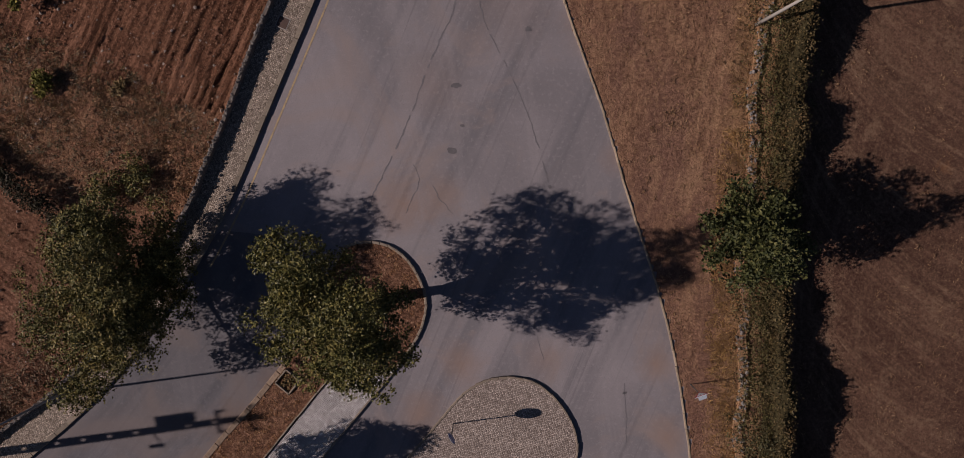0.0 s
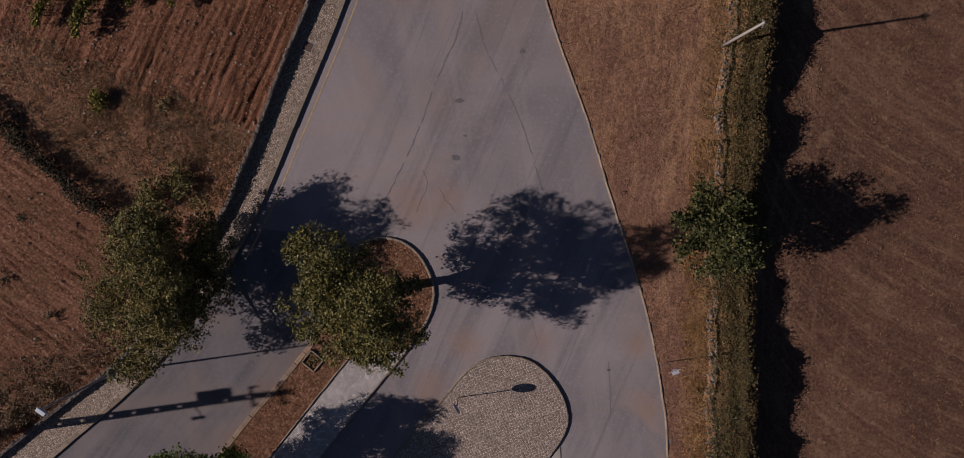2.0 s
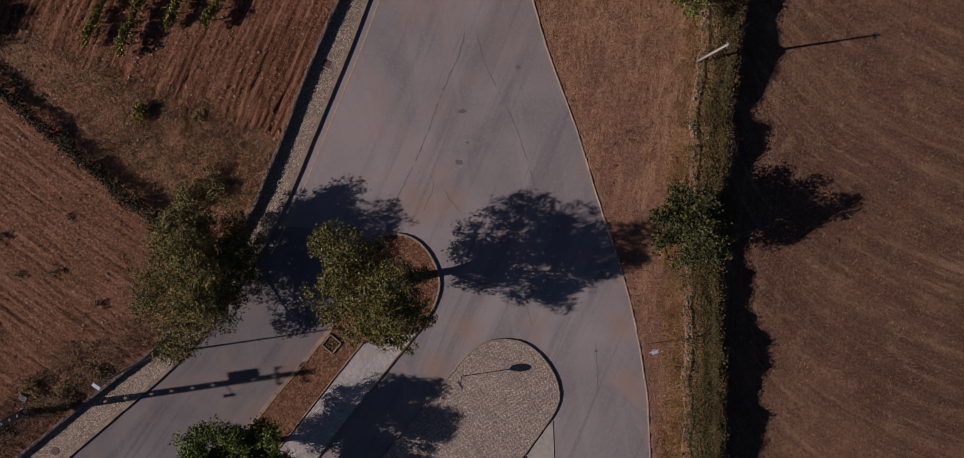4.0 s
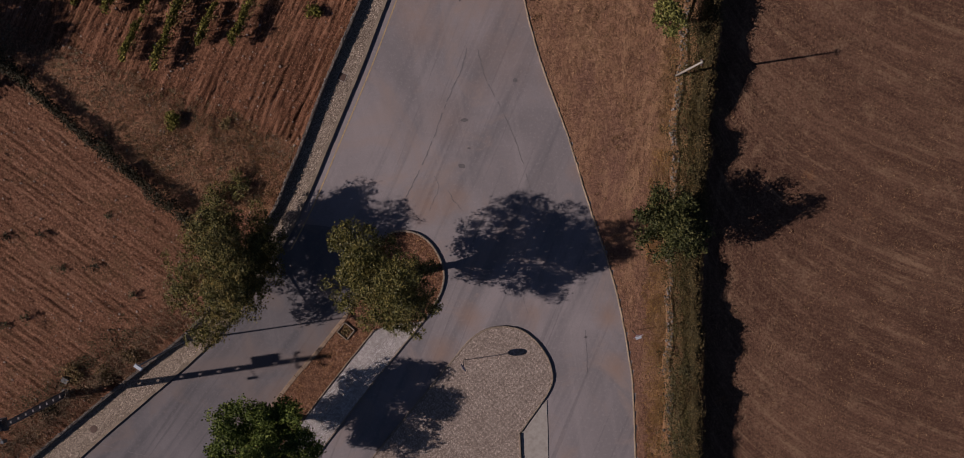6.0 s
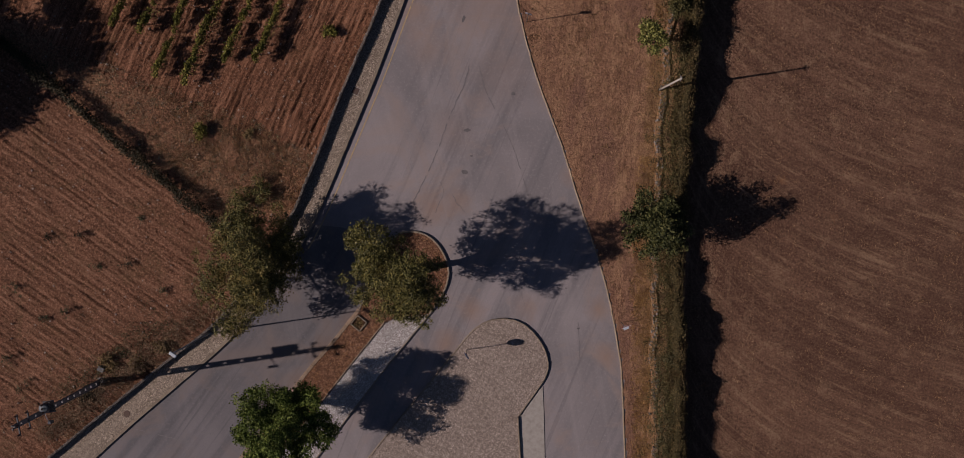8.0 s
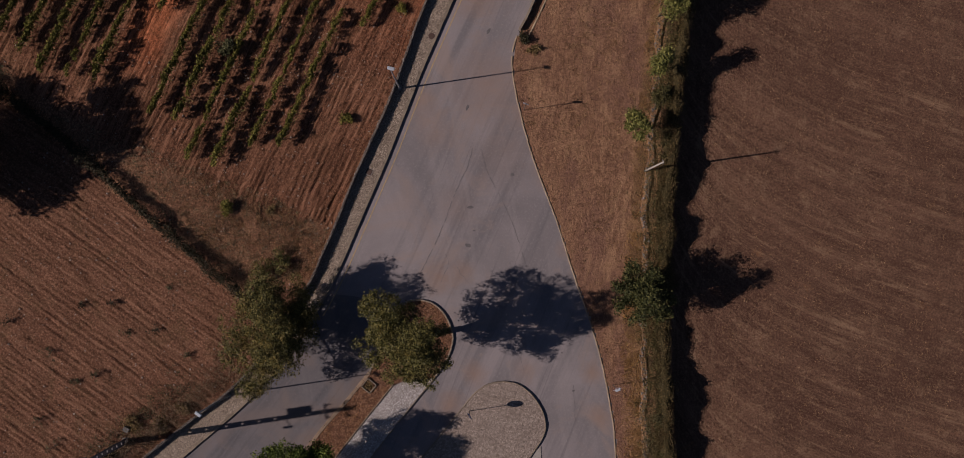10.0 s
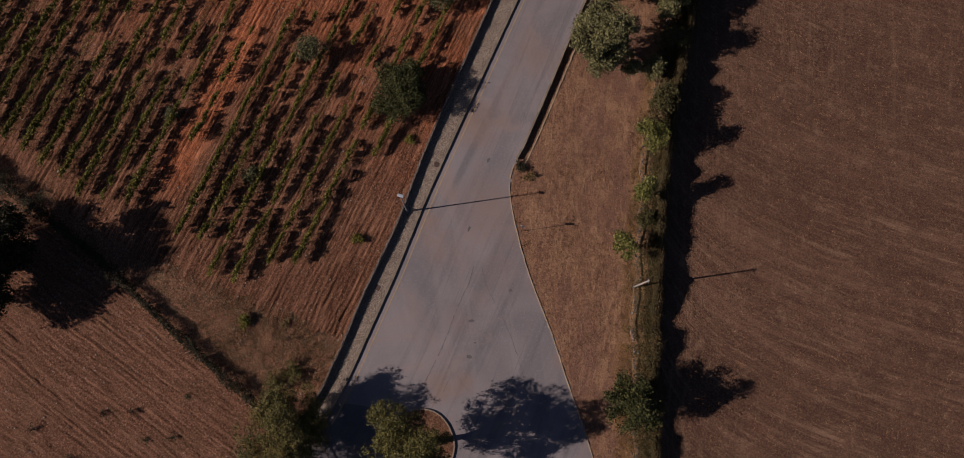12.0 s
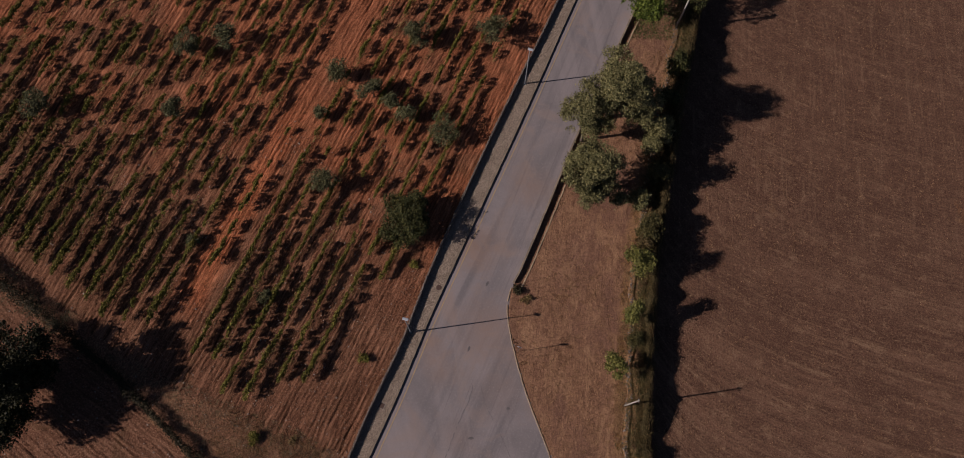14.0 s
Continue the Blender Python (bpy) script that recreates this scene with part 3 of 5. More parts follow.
EDGE = smooth_line([(13.6, -42), (12.73, -24.36), (12.45, -18), (12.12, -15.4), (11.7, -12.9), (11.08, -10.0), (10.28, -6.98), (9.15, -3.6), (8.1, -0.4),
                    (6.99, 3.27), (5.6, 7.1), (4.35, 10.6), (3.1, 15.3), (2.45, 19.0), (2.4, 21.3)], 0.5)
EDGE_NORTH = smooth_line([(2.4, 21.3), (3.02, 23.2), (4.18, 25.4), (7.16, 32.2), (9.67, 38.2), (12.0, 43.6), (19.2, 59.0), (29.5, 81), (49, 122)], 0.5)
HEDGE = smooth_line([(15.5, -42), (15.4, -24), (15.3, -15.4), (15.3, -12), (15.2, -6.7), (15.6, 0.5), (15.8, 5.5), (16.2, 10), (16.6, 15), (17.8, 24.3),
                     (19.6, 33.8), (24.6, 55.4), (28.5, 70), (41, 112)])
SCRUB_LINE = smooth_line([(-96, 47.5), (-75, 35.5), (-58.8, 24.1), (-53.9, 20.6), (-48, 16.2), (-42.7, 12.0), (-36.4, 6.2), (-32.6, 2.9), (-29.4, 0.1), (-25.0, -3.6)])

setting("ground", as_mesh("ground", [(-2000, -2000, -0.25), (2000, -2000, -0.25), (2000, 2000, -0.25), (-2000, 2000, -0.25)], [(0, 1, 2, 3)], M["ground"]),
        "dry brown open country reaching the horizon", "ground")


def furrows(depth, pitch, rough):
    def height(x, y, u, v):
        wobble = 0.9 * wave_noise(u * 3, v, 9.0) + 0.34 * wave_noise(x, y, 1.3) + 0.22 * wave_noise(x + 40, y, 0.5)
        ridge = np.abs(((u + wobble) / pitch) % 1.0 - 0.5) * 2
        second = np.abs(((u - 0.5 * wobble) / (pitch * 0.43)) % 1.0 - 0.5) * 2
        fade = np.clip(1.6 * wave_noise(u * 2, v * 0.6, 2.5) - 0.15, 0.05, 1.3)
        return depth * fade * (0.7 * ridge + 0.4 * second - 0.55) + rough * (1.2 * wave_noise(x, y, 0.33) + wave_noise(x, y, 0.9) - 1.1)
    return height


def rolling(rough):
    return lambda x, y, u, v: rough * (wave_noise(x, y, 0.8) + 1.5 * wave_noise(x, y, 2.7) - 1.2)


hard = beside(WALL, 0.2)
north_west = [tuple(p) for p in hard if p[1] > 3.4]
field("vineyard_ground", [(-37.5, 11.6), (-30, 8.2), (-24, 6.0), (-15.5, 3.4), *[p for p in north_west if p[1] < 80], (-12, 80), (-96, 80), (-96, 49.7), (-75, 38.5), (-58.8, 26.2), (-46, 17.4)],
      ROW_TURN, 0.14, 0.7, furrows(0.25, 0.56, 0.12), M["vineyard"], "ploughed red vineyard soil with fine furrows", "soil")
low_west = [tuple(p) for p in hard if -3.2 < p[1] <= 3.4]
field("scrub_ground", [(-24.6, -3.4), *low_west, (-15.5, 3.4), (-24, 6.0), (-30, 8.2), (-37.5, 11.6), (-46, 17.4), (-58.8, 26.2), (-75, 38.5), (-96, 49.7), (-96, 46.5),
                       *[tuple(p) for p in beside(SCRUB_LINE, 0.7)]], 24, 0.2, 0.4, rolling(0.10), M["scrub"], "trodden brown soil with dry weeds", "soil")
south_west = [tuple(p) for p in hard if p[1] <= -3.2]
field("ploughed_field", [*south_west, (-24.6, -3.4), *[tuple(p) for p in SCRUB_LINE[::-1]], (-96, 46.5), (-96, -31)],
      125, 0.16, 0.8, furrows(0.20, 0.62, 0.13), M["plough"], "ploughed reddish brown field with stones", "soil")
right_edge = np.r_[EDGE[:-1], EDGE_NORTH]
field("verge_ground", [*[tuple(p) for p in beside(right_edge, 0.28)], *[tuple(p) for p in beside(HEDGE, 1.2)[::-1]]],
      8, 0.25, 0.4, lambda x, y, u, v: 0.04 + 0.05 * (wave_noise(x, y, 0.7) + wave_noise(x, y, 2.2) - 1), M["verge"], "dry brown grass verge beside the road", "grass")
field("mown_field", [*[tuple(p) for p in beside(HEDGE, 1.0) if p[1] < 92], (120, 90), (120, -42)],
      70, 0.45, 0.9, rolling(0.06), M["meadow"], "mown dry brown field with swath marks", "field")

# the road: one sheet of asphalt under islands and kerbs
road_outline = [tuple(p) for p in beside(KERB, -0.38)] + [tuple(p) for p in beside(right_edge, 0.35)[::-1]] + [(14, -60), (-75, -60)]
setting("road", slab("road", road_outline, -0.3, 0.0, M["asphalt"]), "worn grey asphalt road widening into a junction", "road")
paving = [tuple(p) for p in beside(KERB, -0.42)] + [tuple(p) for p in beside(WALL, 0.02)[::-1]]
setting("pavement", slab("pavement", paving, -0.1, 0.20, M["cobble"]), "sandy small-cobble pavement with a stone kerb", "pavement")
line = cut(KERB, -6.0, 90)
setting("yellow_line", ribbon("yellow_line", beside(line, 0.49), beside(line, 0.60), 0.008, M["yellow"]), "worn pale yellow line along the kerb", "road marking")


def kerb_run(owner, line, length, width, height, material, tilt=0.0, top_bevel=0.02, jitter=0.01, sink=0.1):
    """Kerb stones end to end along a line, each an object; alike stones share one mesh."""
    stone = Shape().box(width, length - 0.015, height + sink, Matrix.Translation((0, 0, -sink)), top_bevel).mesh("kerb_stone", material)
    d = np.r_[0, np.cumsum(np.linalg.norm(np.diff(line, axis=0), axis=1))]
    s = length / 2
    while s < d[-1]:
        x, y = (np.interp(s, d, line[:, k]) for k in range(2))
        x2, y2 = (np.interp(s + 0.2, d, line[:, k]) for k in range(2))
        turn = math.degrees(math.atan2(-(x2 - x), y2 - y)) if (x2 - x) or (y2 - y) else turn
        ob = part("kerb_stone", stone, owner)
        ob.matrix_basis = pose(x + random.uniform(-1, 1) * jitter, y + random.uniform(-1, 1) * jitter, random.uniform(-1, 0.5) * jitter,
                               random.uniform(-1, 1) * tilt, random.uniform(-1, 1) * tilt, turn + random.uniform(-1, 1) * tilt)
        s += length


kerb_west = setting("kerb_west", None, "weathered stone kerb of the pavement", "kerb")
kerb_run(kerb_west, cut(beside(KERB, -0.29), -30, 75), 1.0, 0.29, 0.21, M["kerb"], 0.4)
kerb_east = setting("kerb_east", None, "thin pale stone edging of the road", "kerb")
kerb_run(kerb_east, cut(EDGE, -32, 22), 1.0, 0.11, 0.09, M["kerb_pale"], 1.5, 0.01, 0.02)
kerb_north = setting("kerb_north", None, "high concrete kerb with a pale outer edging beside the road", "kerb")
kerb_run(kerb_north, cut(EDGE_NORTH, 23.3, 85), 1.2, 0.26, 0.55, M["kerb"], 0.5)
kerb_run(kerb_north, cut(beside(EDGE_NORTH, 1.05), 22.6, 60), 1.0, 0.16, 0.12, M["kerb_pale"], 1.5, 0.02, 0.03)
kerb_link = setting("kerb_link", None, "low pale stone edging round the bend", "kerb")
kerb_run(kerb_link, cut(EDGE_NORTH, 21.3, 23.4), 0.6, 0.12, 0.09, M["kerb_pale"], 1.5, 0.01, 0.02)

# the older carriageway between pavement and island
SEAM = smooth_line([(-16.4, -3.4), (-13.0, -3.9), (-10.4, -5.6), (-10.6, -7.9), (-12.38, -11.41), (-14.91, -14.5), (-17.67, -17.65), (-24.5, -26.3), (-33, -37)])
old_lane = [tuple(p) for p in cut(beside(KERB, -0.33), -40, -3.4)] + [tuple(p) for p in SEAM]
setting("road_west", slab("road_west", old_lane, -0.02, 0.003, M["asphalt_old"]), "older darker asphalt lane beside the pavement", "road")

# the tree island with its long tail
HEAD = smooth_line([(-12.38, -11.41), (-10.6, -7.9), (-9.14, -4.95), (-8.45, -4.3), (-7.37, -4.12), (-6.05, -4.4), (-4.93, -5.3), (-4.19, -6.62), (-3.9, -7.76),
                    (-3.98, -8.72), (-4.5, -10.1), (-5.75, -11.95)], 0.5)
TAIL_WEST = smooth_line([(-12.38, -11.41), (-14.91, -14.5), (-17.67, -17.65), (-24.5, -26.3), (-33, -37)], 0.5)
TAIL_EAST = smooth_line([(-9.9, -12.7), (-13.25, -16.8), (-16.13, -20.41), (-23, -29.0), (-30, -38)], 0.5)
PATH_EAST = smooth_line([(-5.75, -11.95), (-8.76, -15.6), (-11.04, -18.45), (-19.5, -29.3), (-27, -39)], 0.5)
head_soil = [*[tuple(p) for p in HEAD], (-8.7, -12.2), (-9.9, -12.7), *[tuple(p) for p in TAIL_EAST], *[tuple(p) for p in TAIL_WEST[:0:-1]]]
setting("island_soil", slab("island_soil", head_soil, -0.05, 0.12, M["mulch"]), "reddish soil with fallen leaves in the road island", "soil")
path_outline = [(-9.8, -12.75), (-8.7, -12.25), *[tuple(p) for p in PATH_EAST], *[tuple(p) for p in TAIL_EAST[::-1]]]
setting("island_path", slab("island_path", [(x + 0.03, y) for x, y in path_outline], -0.05, 0.15, M["cobble_white"]), "pale grey cobbled footway on the island", "pavement")
kerb_island = setting("kerb_island", None, "curved stone kerb round the tree island", "kerb")
kerb_run(kerb_island, HEAD, 0.5, 0.17, 0.19, M["kerb"], 0.8, 0.03)
kerb_run(kerb_island, TAIL_WEST, 1.0, 0.34, 0.17, M["kerb_dusty"], 0.8, 0.03)
kerb_footway = setting("kerb_footway", None, "thin stone edging beside the cobbled footway", "kerb")
kerb_run(kerb_footway, PATH_EAST, 1.0, 0.12, 0.17, M["kerb"], 0.6)
kerb_run(kerb_footway, beside(TAIL_EAST, 0.1), 1.0, 0.10, 0.26, M["kerb"], 0.6)

# the cobbled island with the round end
ISLAND = smooth_line([(-20, -36), (-13.8, -28.3), (-8.57, -21.88), (-5.44, -18.1), (-3.17, -15.35), (-1.49, -13.45), (0.3, -12.55), (2.42, -12.66), (4.0, -13.75),
                      (5.1, -15.4), (5.45, -16.9), (5.2, -18.0), (4.33, -19.4), (2.56, -21.9)], 0.5)
setting("cobbled_island", slab("cobbled_island", [*[tuple(p) for p in ISLAND], (2.65, -24.3), (3.3, -38), (-20, -38)], -0.05, 0.15, M["cobble_island"]),
        "rounded cobbled traffic island with stone edging", "traffic island")
kerb_round = setting("kerb_round", None, "thin weathered edging of the cobbled island", "kerb")
kerb_run(kerb_round, ISLAND, 0.5, 0.13, 0.19, M["kerb"], 0.8)
kerb_run(kerb_round, smooth_line([(2.56, -21.9), (2.68, -24.3), (3.3, -37)]), 1.0, 0.13, 0.24, M["kerb"], 0.5)
setting("concrete_apron", slab("concrete_apron", [(4.45, -19.55), (4.95, -19.0), (5.05, -21.97), (5.3, -37), (3.4, -37), (2.78, -24.3), (2.70, -22.0)], -0.05, 0.05, M["concrete"]),
        "pale concrete apron beside the cobbled island", "pavement")


# seams, cracks, patches and covers in the asphalt
def crack(points, width, label="dark open crack in the asphalt", wander=0.06, gaps=0.75):
    line = even_line(smooth_line(points, 0.5), 0.25)
    rnd = np.random.default_rng(int(abs(points[0][0] * 100)) + 3)
    line = line + rnd.normal(0, wander * 0.5, line.shape)
    w = width * (0.35 + rnd.random(len(line)))
    w[0] = w[-1] = 0.005
    k = len(line)
    t = np.gradient(line, axis=0)
    t /= np.linalg.norm(t, axis=1)[:, None] + 1e-9
    side = np.stack([t[:, 1], -t[:, 0]], 1) * w[:, None] / 2
    v = [(x, y, 0.008) for x, y in line - side] + [(x, y, 0.008) for x, y in line + side]
    open_part = wave_noise(np.arange(k), np.full(k, points[0][1] * 7.0), 3.0) + rnd.normal(0, 0.12, k) < gaps
    faces = [(i, k + i, k + i + 1, i + 1) for i in range(k - 1) if open_part[i]]
    return setting("road_crack", as_mesh("road_crack", v, faces, M["seam"]), label, "crack")


crack([(-1.75, 11.5), (-2.15, 9.85), (-3.56, 6.76), (-4.69, 3.83), (-5.82, 1.25), (-7.2, -1.4)], 0.085, "long bitumen-sealed seam in the asphalt", 0.05, 0.9)
crack([(-0.9, 11.5), (-0.24, 8.94), (1.06, 6.39), (2.36, 3.46), (3.68, -0.8)], 0.055, "long bitumen-sealed seam in the asphalt", 0.05, 0.85)
crack([(-4.78, 0.8), (-4.23, -0.24), (-4.7, -1.4), (-5.1, -2.5)], 0.035)
crack([(-4.2, -0.3), (-3.59, -0.31), (-3.1, -1.36), (-2.1, -2.5)], 0.03)
crack([(8.3, -12.6), (8.45, -14.6), (8.5, -16.6)], 0.04)
# not a crack: the shadow of an unbuilt cable, laid as a dark strip
crack([(-35.8, -22.4), (-32, -23.4), (-28.3, -24.3)], 0.06, "thin dark strip painted as a cable's shadow across the road", 0.02)
crack([(2.7, -9.0), (3.0, -10.2), (3.4, -11.5)], 0.03)


def cover(name, x, y, r, z, label, square=False):
    """A cast-iron cover: frame ring and a ribbed lid, set in the surface."""
    ob = thing(name, label, "manhole cover", "covers in the street", (x, y, z))
    if square:
        frame_me = Shape().box(2 * r, 2 * r, 0.012).mesh("cover_frame", M["concrete"])
        lid = Shape().box(1.75 * r, 1.75 * r, 0.020)
        ribs = [Shape().box(1.6 * r, 0.12 * r, 0.008, Matrix.Translation((0, (k - 2) * 0.33 * r, 0.02))) for k in range(5)]
        ob.rotation_euler.z = -radians(ROW_TURN)
    else:
        frame_me = Shape().lathe([(r, 0), (r, 0.010), (0.86 * r, 0.012)], 18).mesh("cover_frame", M["iron"])
        lid = Shape().lathe([(0.84 * r, 0), (0.84 * r, 0.018), (0.78 * r, 0.022)], 18)
        ribs = [Shape().box(1.2 * r, 0.10 * r, 0.006, Matrix.Translation((0, (k - 1.5) * 0.3 * r, 0.022))) for k in range(4)]
    part("cover_frame", frame_me, ob)
    plate_ob = part("lid", lid.mesh("lid", M["iron"]), ob)
    for rib in ribs:
        part("rib", rib.mesh("rib", M["iron"]), plate_ob)
    return ob


for x, y in ((-5.86, 22.98), (-34.75, -21.3)):
    cover("manhole_cover", x, y, 0.33, 0.203, "round rusty iron cover in the cobbled pavement")
cover("drain_cover", -12.35, 9.05, 0.36, 0.203, "square rusty iron cover in the pavement", True)


def blotch(x, y, w, h, turn, label="dark oil stain on the asphalt"):
    rnd = np.random.default_rng(int(abs(x * 37 + y * 11)) + 1)
    r = 0.65 + 0.35 * rnd.random(14)
    c, s = math.cos(radians(turn)), math.sin(radians(turn))
    pts = []
    for k in range(14):
        a = 2 * math.pi * k / 14
        px, py = r[k] * w / 2 * math.cos(a), r[k] * h / 2 * math.sin(a)
        pts.append((x + px * c - py * s, y + px * s + py * c, 0.008))
    setting("road_stain", as_mesh("road_stain", pts, [tuple(range(14))], M["tar"]), label, "stain")


for x, y, w, h, turn in ((-2.03, 5.34, 0.75, 0.42, 5), (2.32, 8.68, 0.48, 0.4, 0), (-2.29, 1.44, 0.75, 0.42, -10), (-1.65, 2.95, 0.38, 0.2, 0), (8.34, -13.45, 0.35, 0.2, 20), (-2.24, 15.6, 0.32, 0.75, -25), (0.0, 23.5, 0.35, 0.8, -30), (3.66, -0.75, 0.25, 0.3, 0), (7.2, -9.6, 0.2, 0.15, 0)):
    blotch(x, y, w, h, turn)


# ------------------------------------------------------------------ plants
def leaf_mesh(name, centres, size, material, rnd, up=0.5, aspect=0.65):
    """Many small leaves, each a bent pair of faces, at the given places."""
    k = len(centres)
    nrm = rnd.normal(0, 1, (k, 3))
    nrm[:, 2] = np.abs(nrm[:, 2]) + up
    nrm /= np.linalg.norm(nrm, axis=1)[:, None]
    a = np.cross(nrm, rnd.normal(0, 1, (k, 3)))
    a /= np.linalg.norm(a, axis=1)[:, None] + 1e-9
    b = np.cross(nrm, a)
    s = size * (0.6 + 0.8 * rnd.random((k, 1)))
    a, b, fold = a * s * 0.5, b * s * 0.5 * aspect, nrm * s * 0.16
    v = np.stack([centres - a, centres - b + fold, centres + a, centres + b + fold], 1).reshape(-1, 3)
    i = 4 * np.arange(k)[:, None]
    f = np.concatenate([i + [0, 1, 2], i + [0, 2, 3]])
    me = bpy.data.meshes.new(name)
    me.vertices.add(len(v))
    me.vertices.foreach_set("co", v.ravel())
    me.loops.add(3 * len(f))
    me.loops.foreach_set("vertex_index", f.ravel().astype(np.int32))
    me.polygons.add(len(f))
    me.polygons.foreach_set("loop_start", 3 * np.arange(len(f), dtype=np.int32))
    me.polygons.foreach_set("loop_total", np.full(len(f), 3, np.int32))
    me.materials.append(material)
    me.update(calc_edges=True)
    me.validate()
    return me


def lobes(rnd, radius, count, spread=0.80, size=(0.30, 0.48), flat=1.0):
    """Rounded masses that together make an uneven crown round the origin."""
    out = []
    for k in range(count):
        d = rnd.normal(0, 1, 3)
        d /= np.linalg.norm(d)
        r = spread * (0.35 + 0.65 * rnd.random() ** 0.6)
        out.append((d * r * radius * (1, 1, flat), rnd.uniform(*size) * np.mean(radius[:2])))
    return out


def foliage(rnd, masses, count, clump=0.45, hollow=0.55):
    """Leaf places in small clumps over the outer part of each mass."""
    weight = np.array([r**2 for _, r in masses])
    per = rnd.choice(len(masses), max(1, count // 14), p=weight / weight.sum())
    d = rnd.normal(0, 1, (len(per), 3))
    d /= np.linalg.norm(d, axis=1)[:, None]
    r = hollow + (1 - hollow) * rnd.random(len(per)) ** 0.6
    c = np.array([masses[i][0] for i in per]) + d * (r * np.array([masses[i][1] for i in per]))[:, None] * (1, 1, 0.85)
    pts = np.repeat(c, 14, axis=0) + rnd.normal(0, clump * 0.5, (len(c) * 14, 3)) * (1, 1, 0.8)
    return pts


def tree(name, label, x, y, height, radius, leaf, count, size, seed, base=0.0, trunk=0.28, masses=26, offset=(0, 0), crown_z=None, category="tree", group="", lobe=(0.22, 0.50), fork=0.45, given=None):
    """A trunk with limbs that reach into a crown of leaf masses. radius: the crown's half widths in x, y and z."""
    rnd = np.random.default_rng(seed)
    ob = thing(name, label, category, group, (x, y, base))
    radius = np.array(radius, float)
    top = np.array([offset[0], offset[1], crown_z if crown_z else height - radius[2]])
    mass = lobes(rnd, radius, masses, size=lobe)
    if given:                                   # large masses, each broken into smaller ones
        mass = []
        for gx, gy, gz, gr in given:
            for c, r in lobes(rnd, np.array([gr, gr, gr * 0.85]) * 1.15, 9, 0.85, (0.26, 0.52)):
                mass.append((c + (gx, gy, gz), r))
        mass += lobes(rnd, radius * 0.62, 7, 0.8, (0.26, 0.42))
        rnd.shuffle(mass)
        masses = 24
    wood = Shape()
    split = Vector((offset[0] * 0.35, offset[1] * 0.35, top[2] * fork))
    wood.tube([(0, 0, -0.15), (0, 0, 0.15), split * 0.5 + Vector((0.08, 0.05, 0)), split], [trunk * 1.5, trunk * 1.15, trunk, trunk * 0.85], 9)
    for c, r in mass[: max(6, masses // 2)]:
        tip = Vector(top + c * 0.92)
        mid = split.lerp(tip, 0.5) + Vector(rnd.normal(0, 0.12, 3)) * float(radius.mean()) * 0.5
        wood.tube([split - Vector((0, 0, 0.1)), mid, tip], [trunk * 0.55, trunk * 0.3, trunk * 0.06], 6)
    part("trunk", wood.mesh("trunk", M["bark"], True), ob)
    pts = foliage(rnd, mass, count, clump=size * 1.9) + top
    pts = pts[pts[:, 2] > 0.25]
    part("crown", leaf_mesh("crown", pts, size, M[leaf], rnd), ob)
    return ob


tree("oak_tree", "evergreen oak with a broad uneven crown", -6.9, -7.75, 10.8, (5.0, 4.8, 3.6), "oak", 50000, 0.145, 11, 0.12, 0.34, 30, (-1.25, 0.30), 7.3, fork=0.34,
     given=[(-1.9, 2.7, 0.3, 1.9), (-2.8, -0.6, 0.0, 1.8), (-0.1, -2.7, -0.2, 1.7), (3.1, -1.8, -0.6, 1.5), (1.4, 0.1, 0.2, 1.6), (-0.8, 0.3, 1.2, 2.0), (-0.2, 2.1, -0.3, 1.4), (1.9, -3.0, -0.5, 1.2), (3.0, 0.4, -1.2, 1.1),
            (0.6, -0.6, 2.7, 1.8), (1.6, 0.6, 1.8, 1.5), (-1.0, 1.2, 2.2, 1.6), (2.1, -1.6, 1.5, 1.5), (-0.3, -0.4, -1.9, 2.0), (-1.8, 1.4, -1.6, 1.7), (1.9, 0.3, 3.7, 1.4), (1.2, -1.4, 3.2, 1.3)])
tree("oak_tree", "oak with thinning yellowish foliage beside the wall", -21.4, -6.8, 8.8, (4.3, 5.7, 3.2), "autumn", 60000, 0.145, 12, 0.0, 0.26, 30, (-0.3, -0.1), 4.7,
     given=[(-0.5, 3.6, 0.6, 1.9), (1.6, 2.2, -0.4, 2.0), (-2.2, 1.4, 0.2, 1.9), (0.2, 0.0, 1.6, 2.2), (2.4, -0.9, -0.7, 2.0), (-2.8, -2.0, 0.0, 1.9), (-0.6, -4.0, -0.2, 2.0), (2.8, 1.0, -1.8, 1.5), (1.9, -1.9, 0.4, 1.6), (3.0, 1.8, -0.2, 1.5), (0.6, 3.4, 0.2, 1.5), (1.5, -2.7, 0.3, 1.5), (0.4, -2.0, 0.9, 1.4), (3.7, 2.6, -1.7, 1.3), (2.8, 4.2, -1.3, 1.4), (1.8, -0.6, -1.9, 1.7), (1.4, 2.0, -1.8, 1.6), (0.6, 2.6, 2.0, 1.8), (0.8, 0.8, 2.2, 1.9), (0.4, 3.6, 1.4, 1.6), (0.4, -1.4, 1.8, 1.8), (1.2, -0.2, 0.4, 2.0), (0.4, -3.0, 0.8, 1.5)])
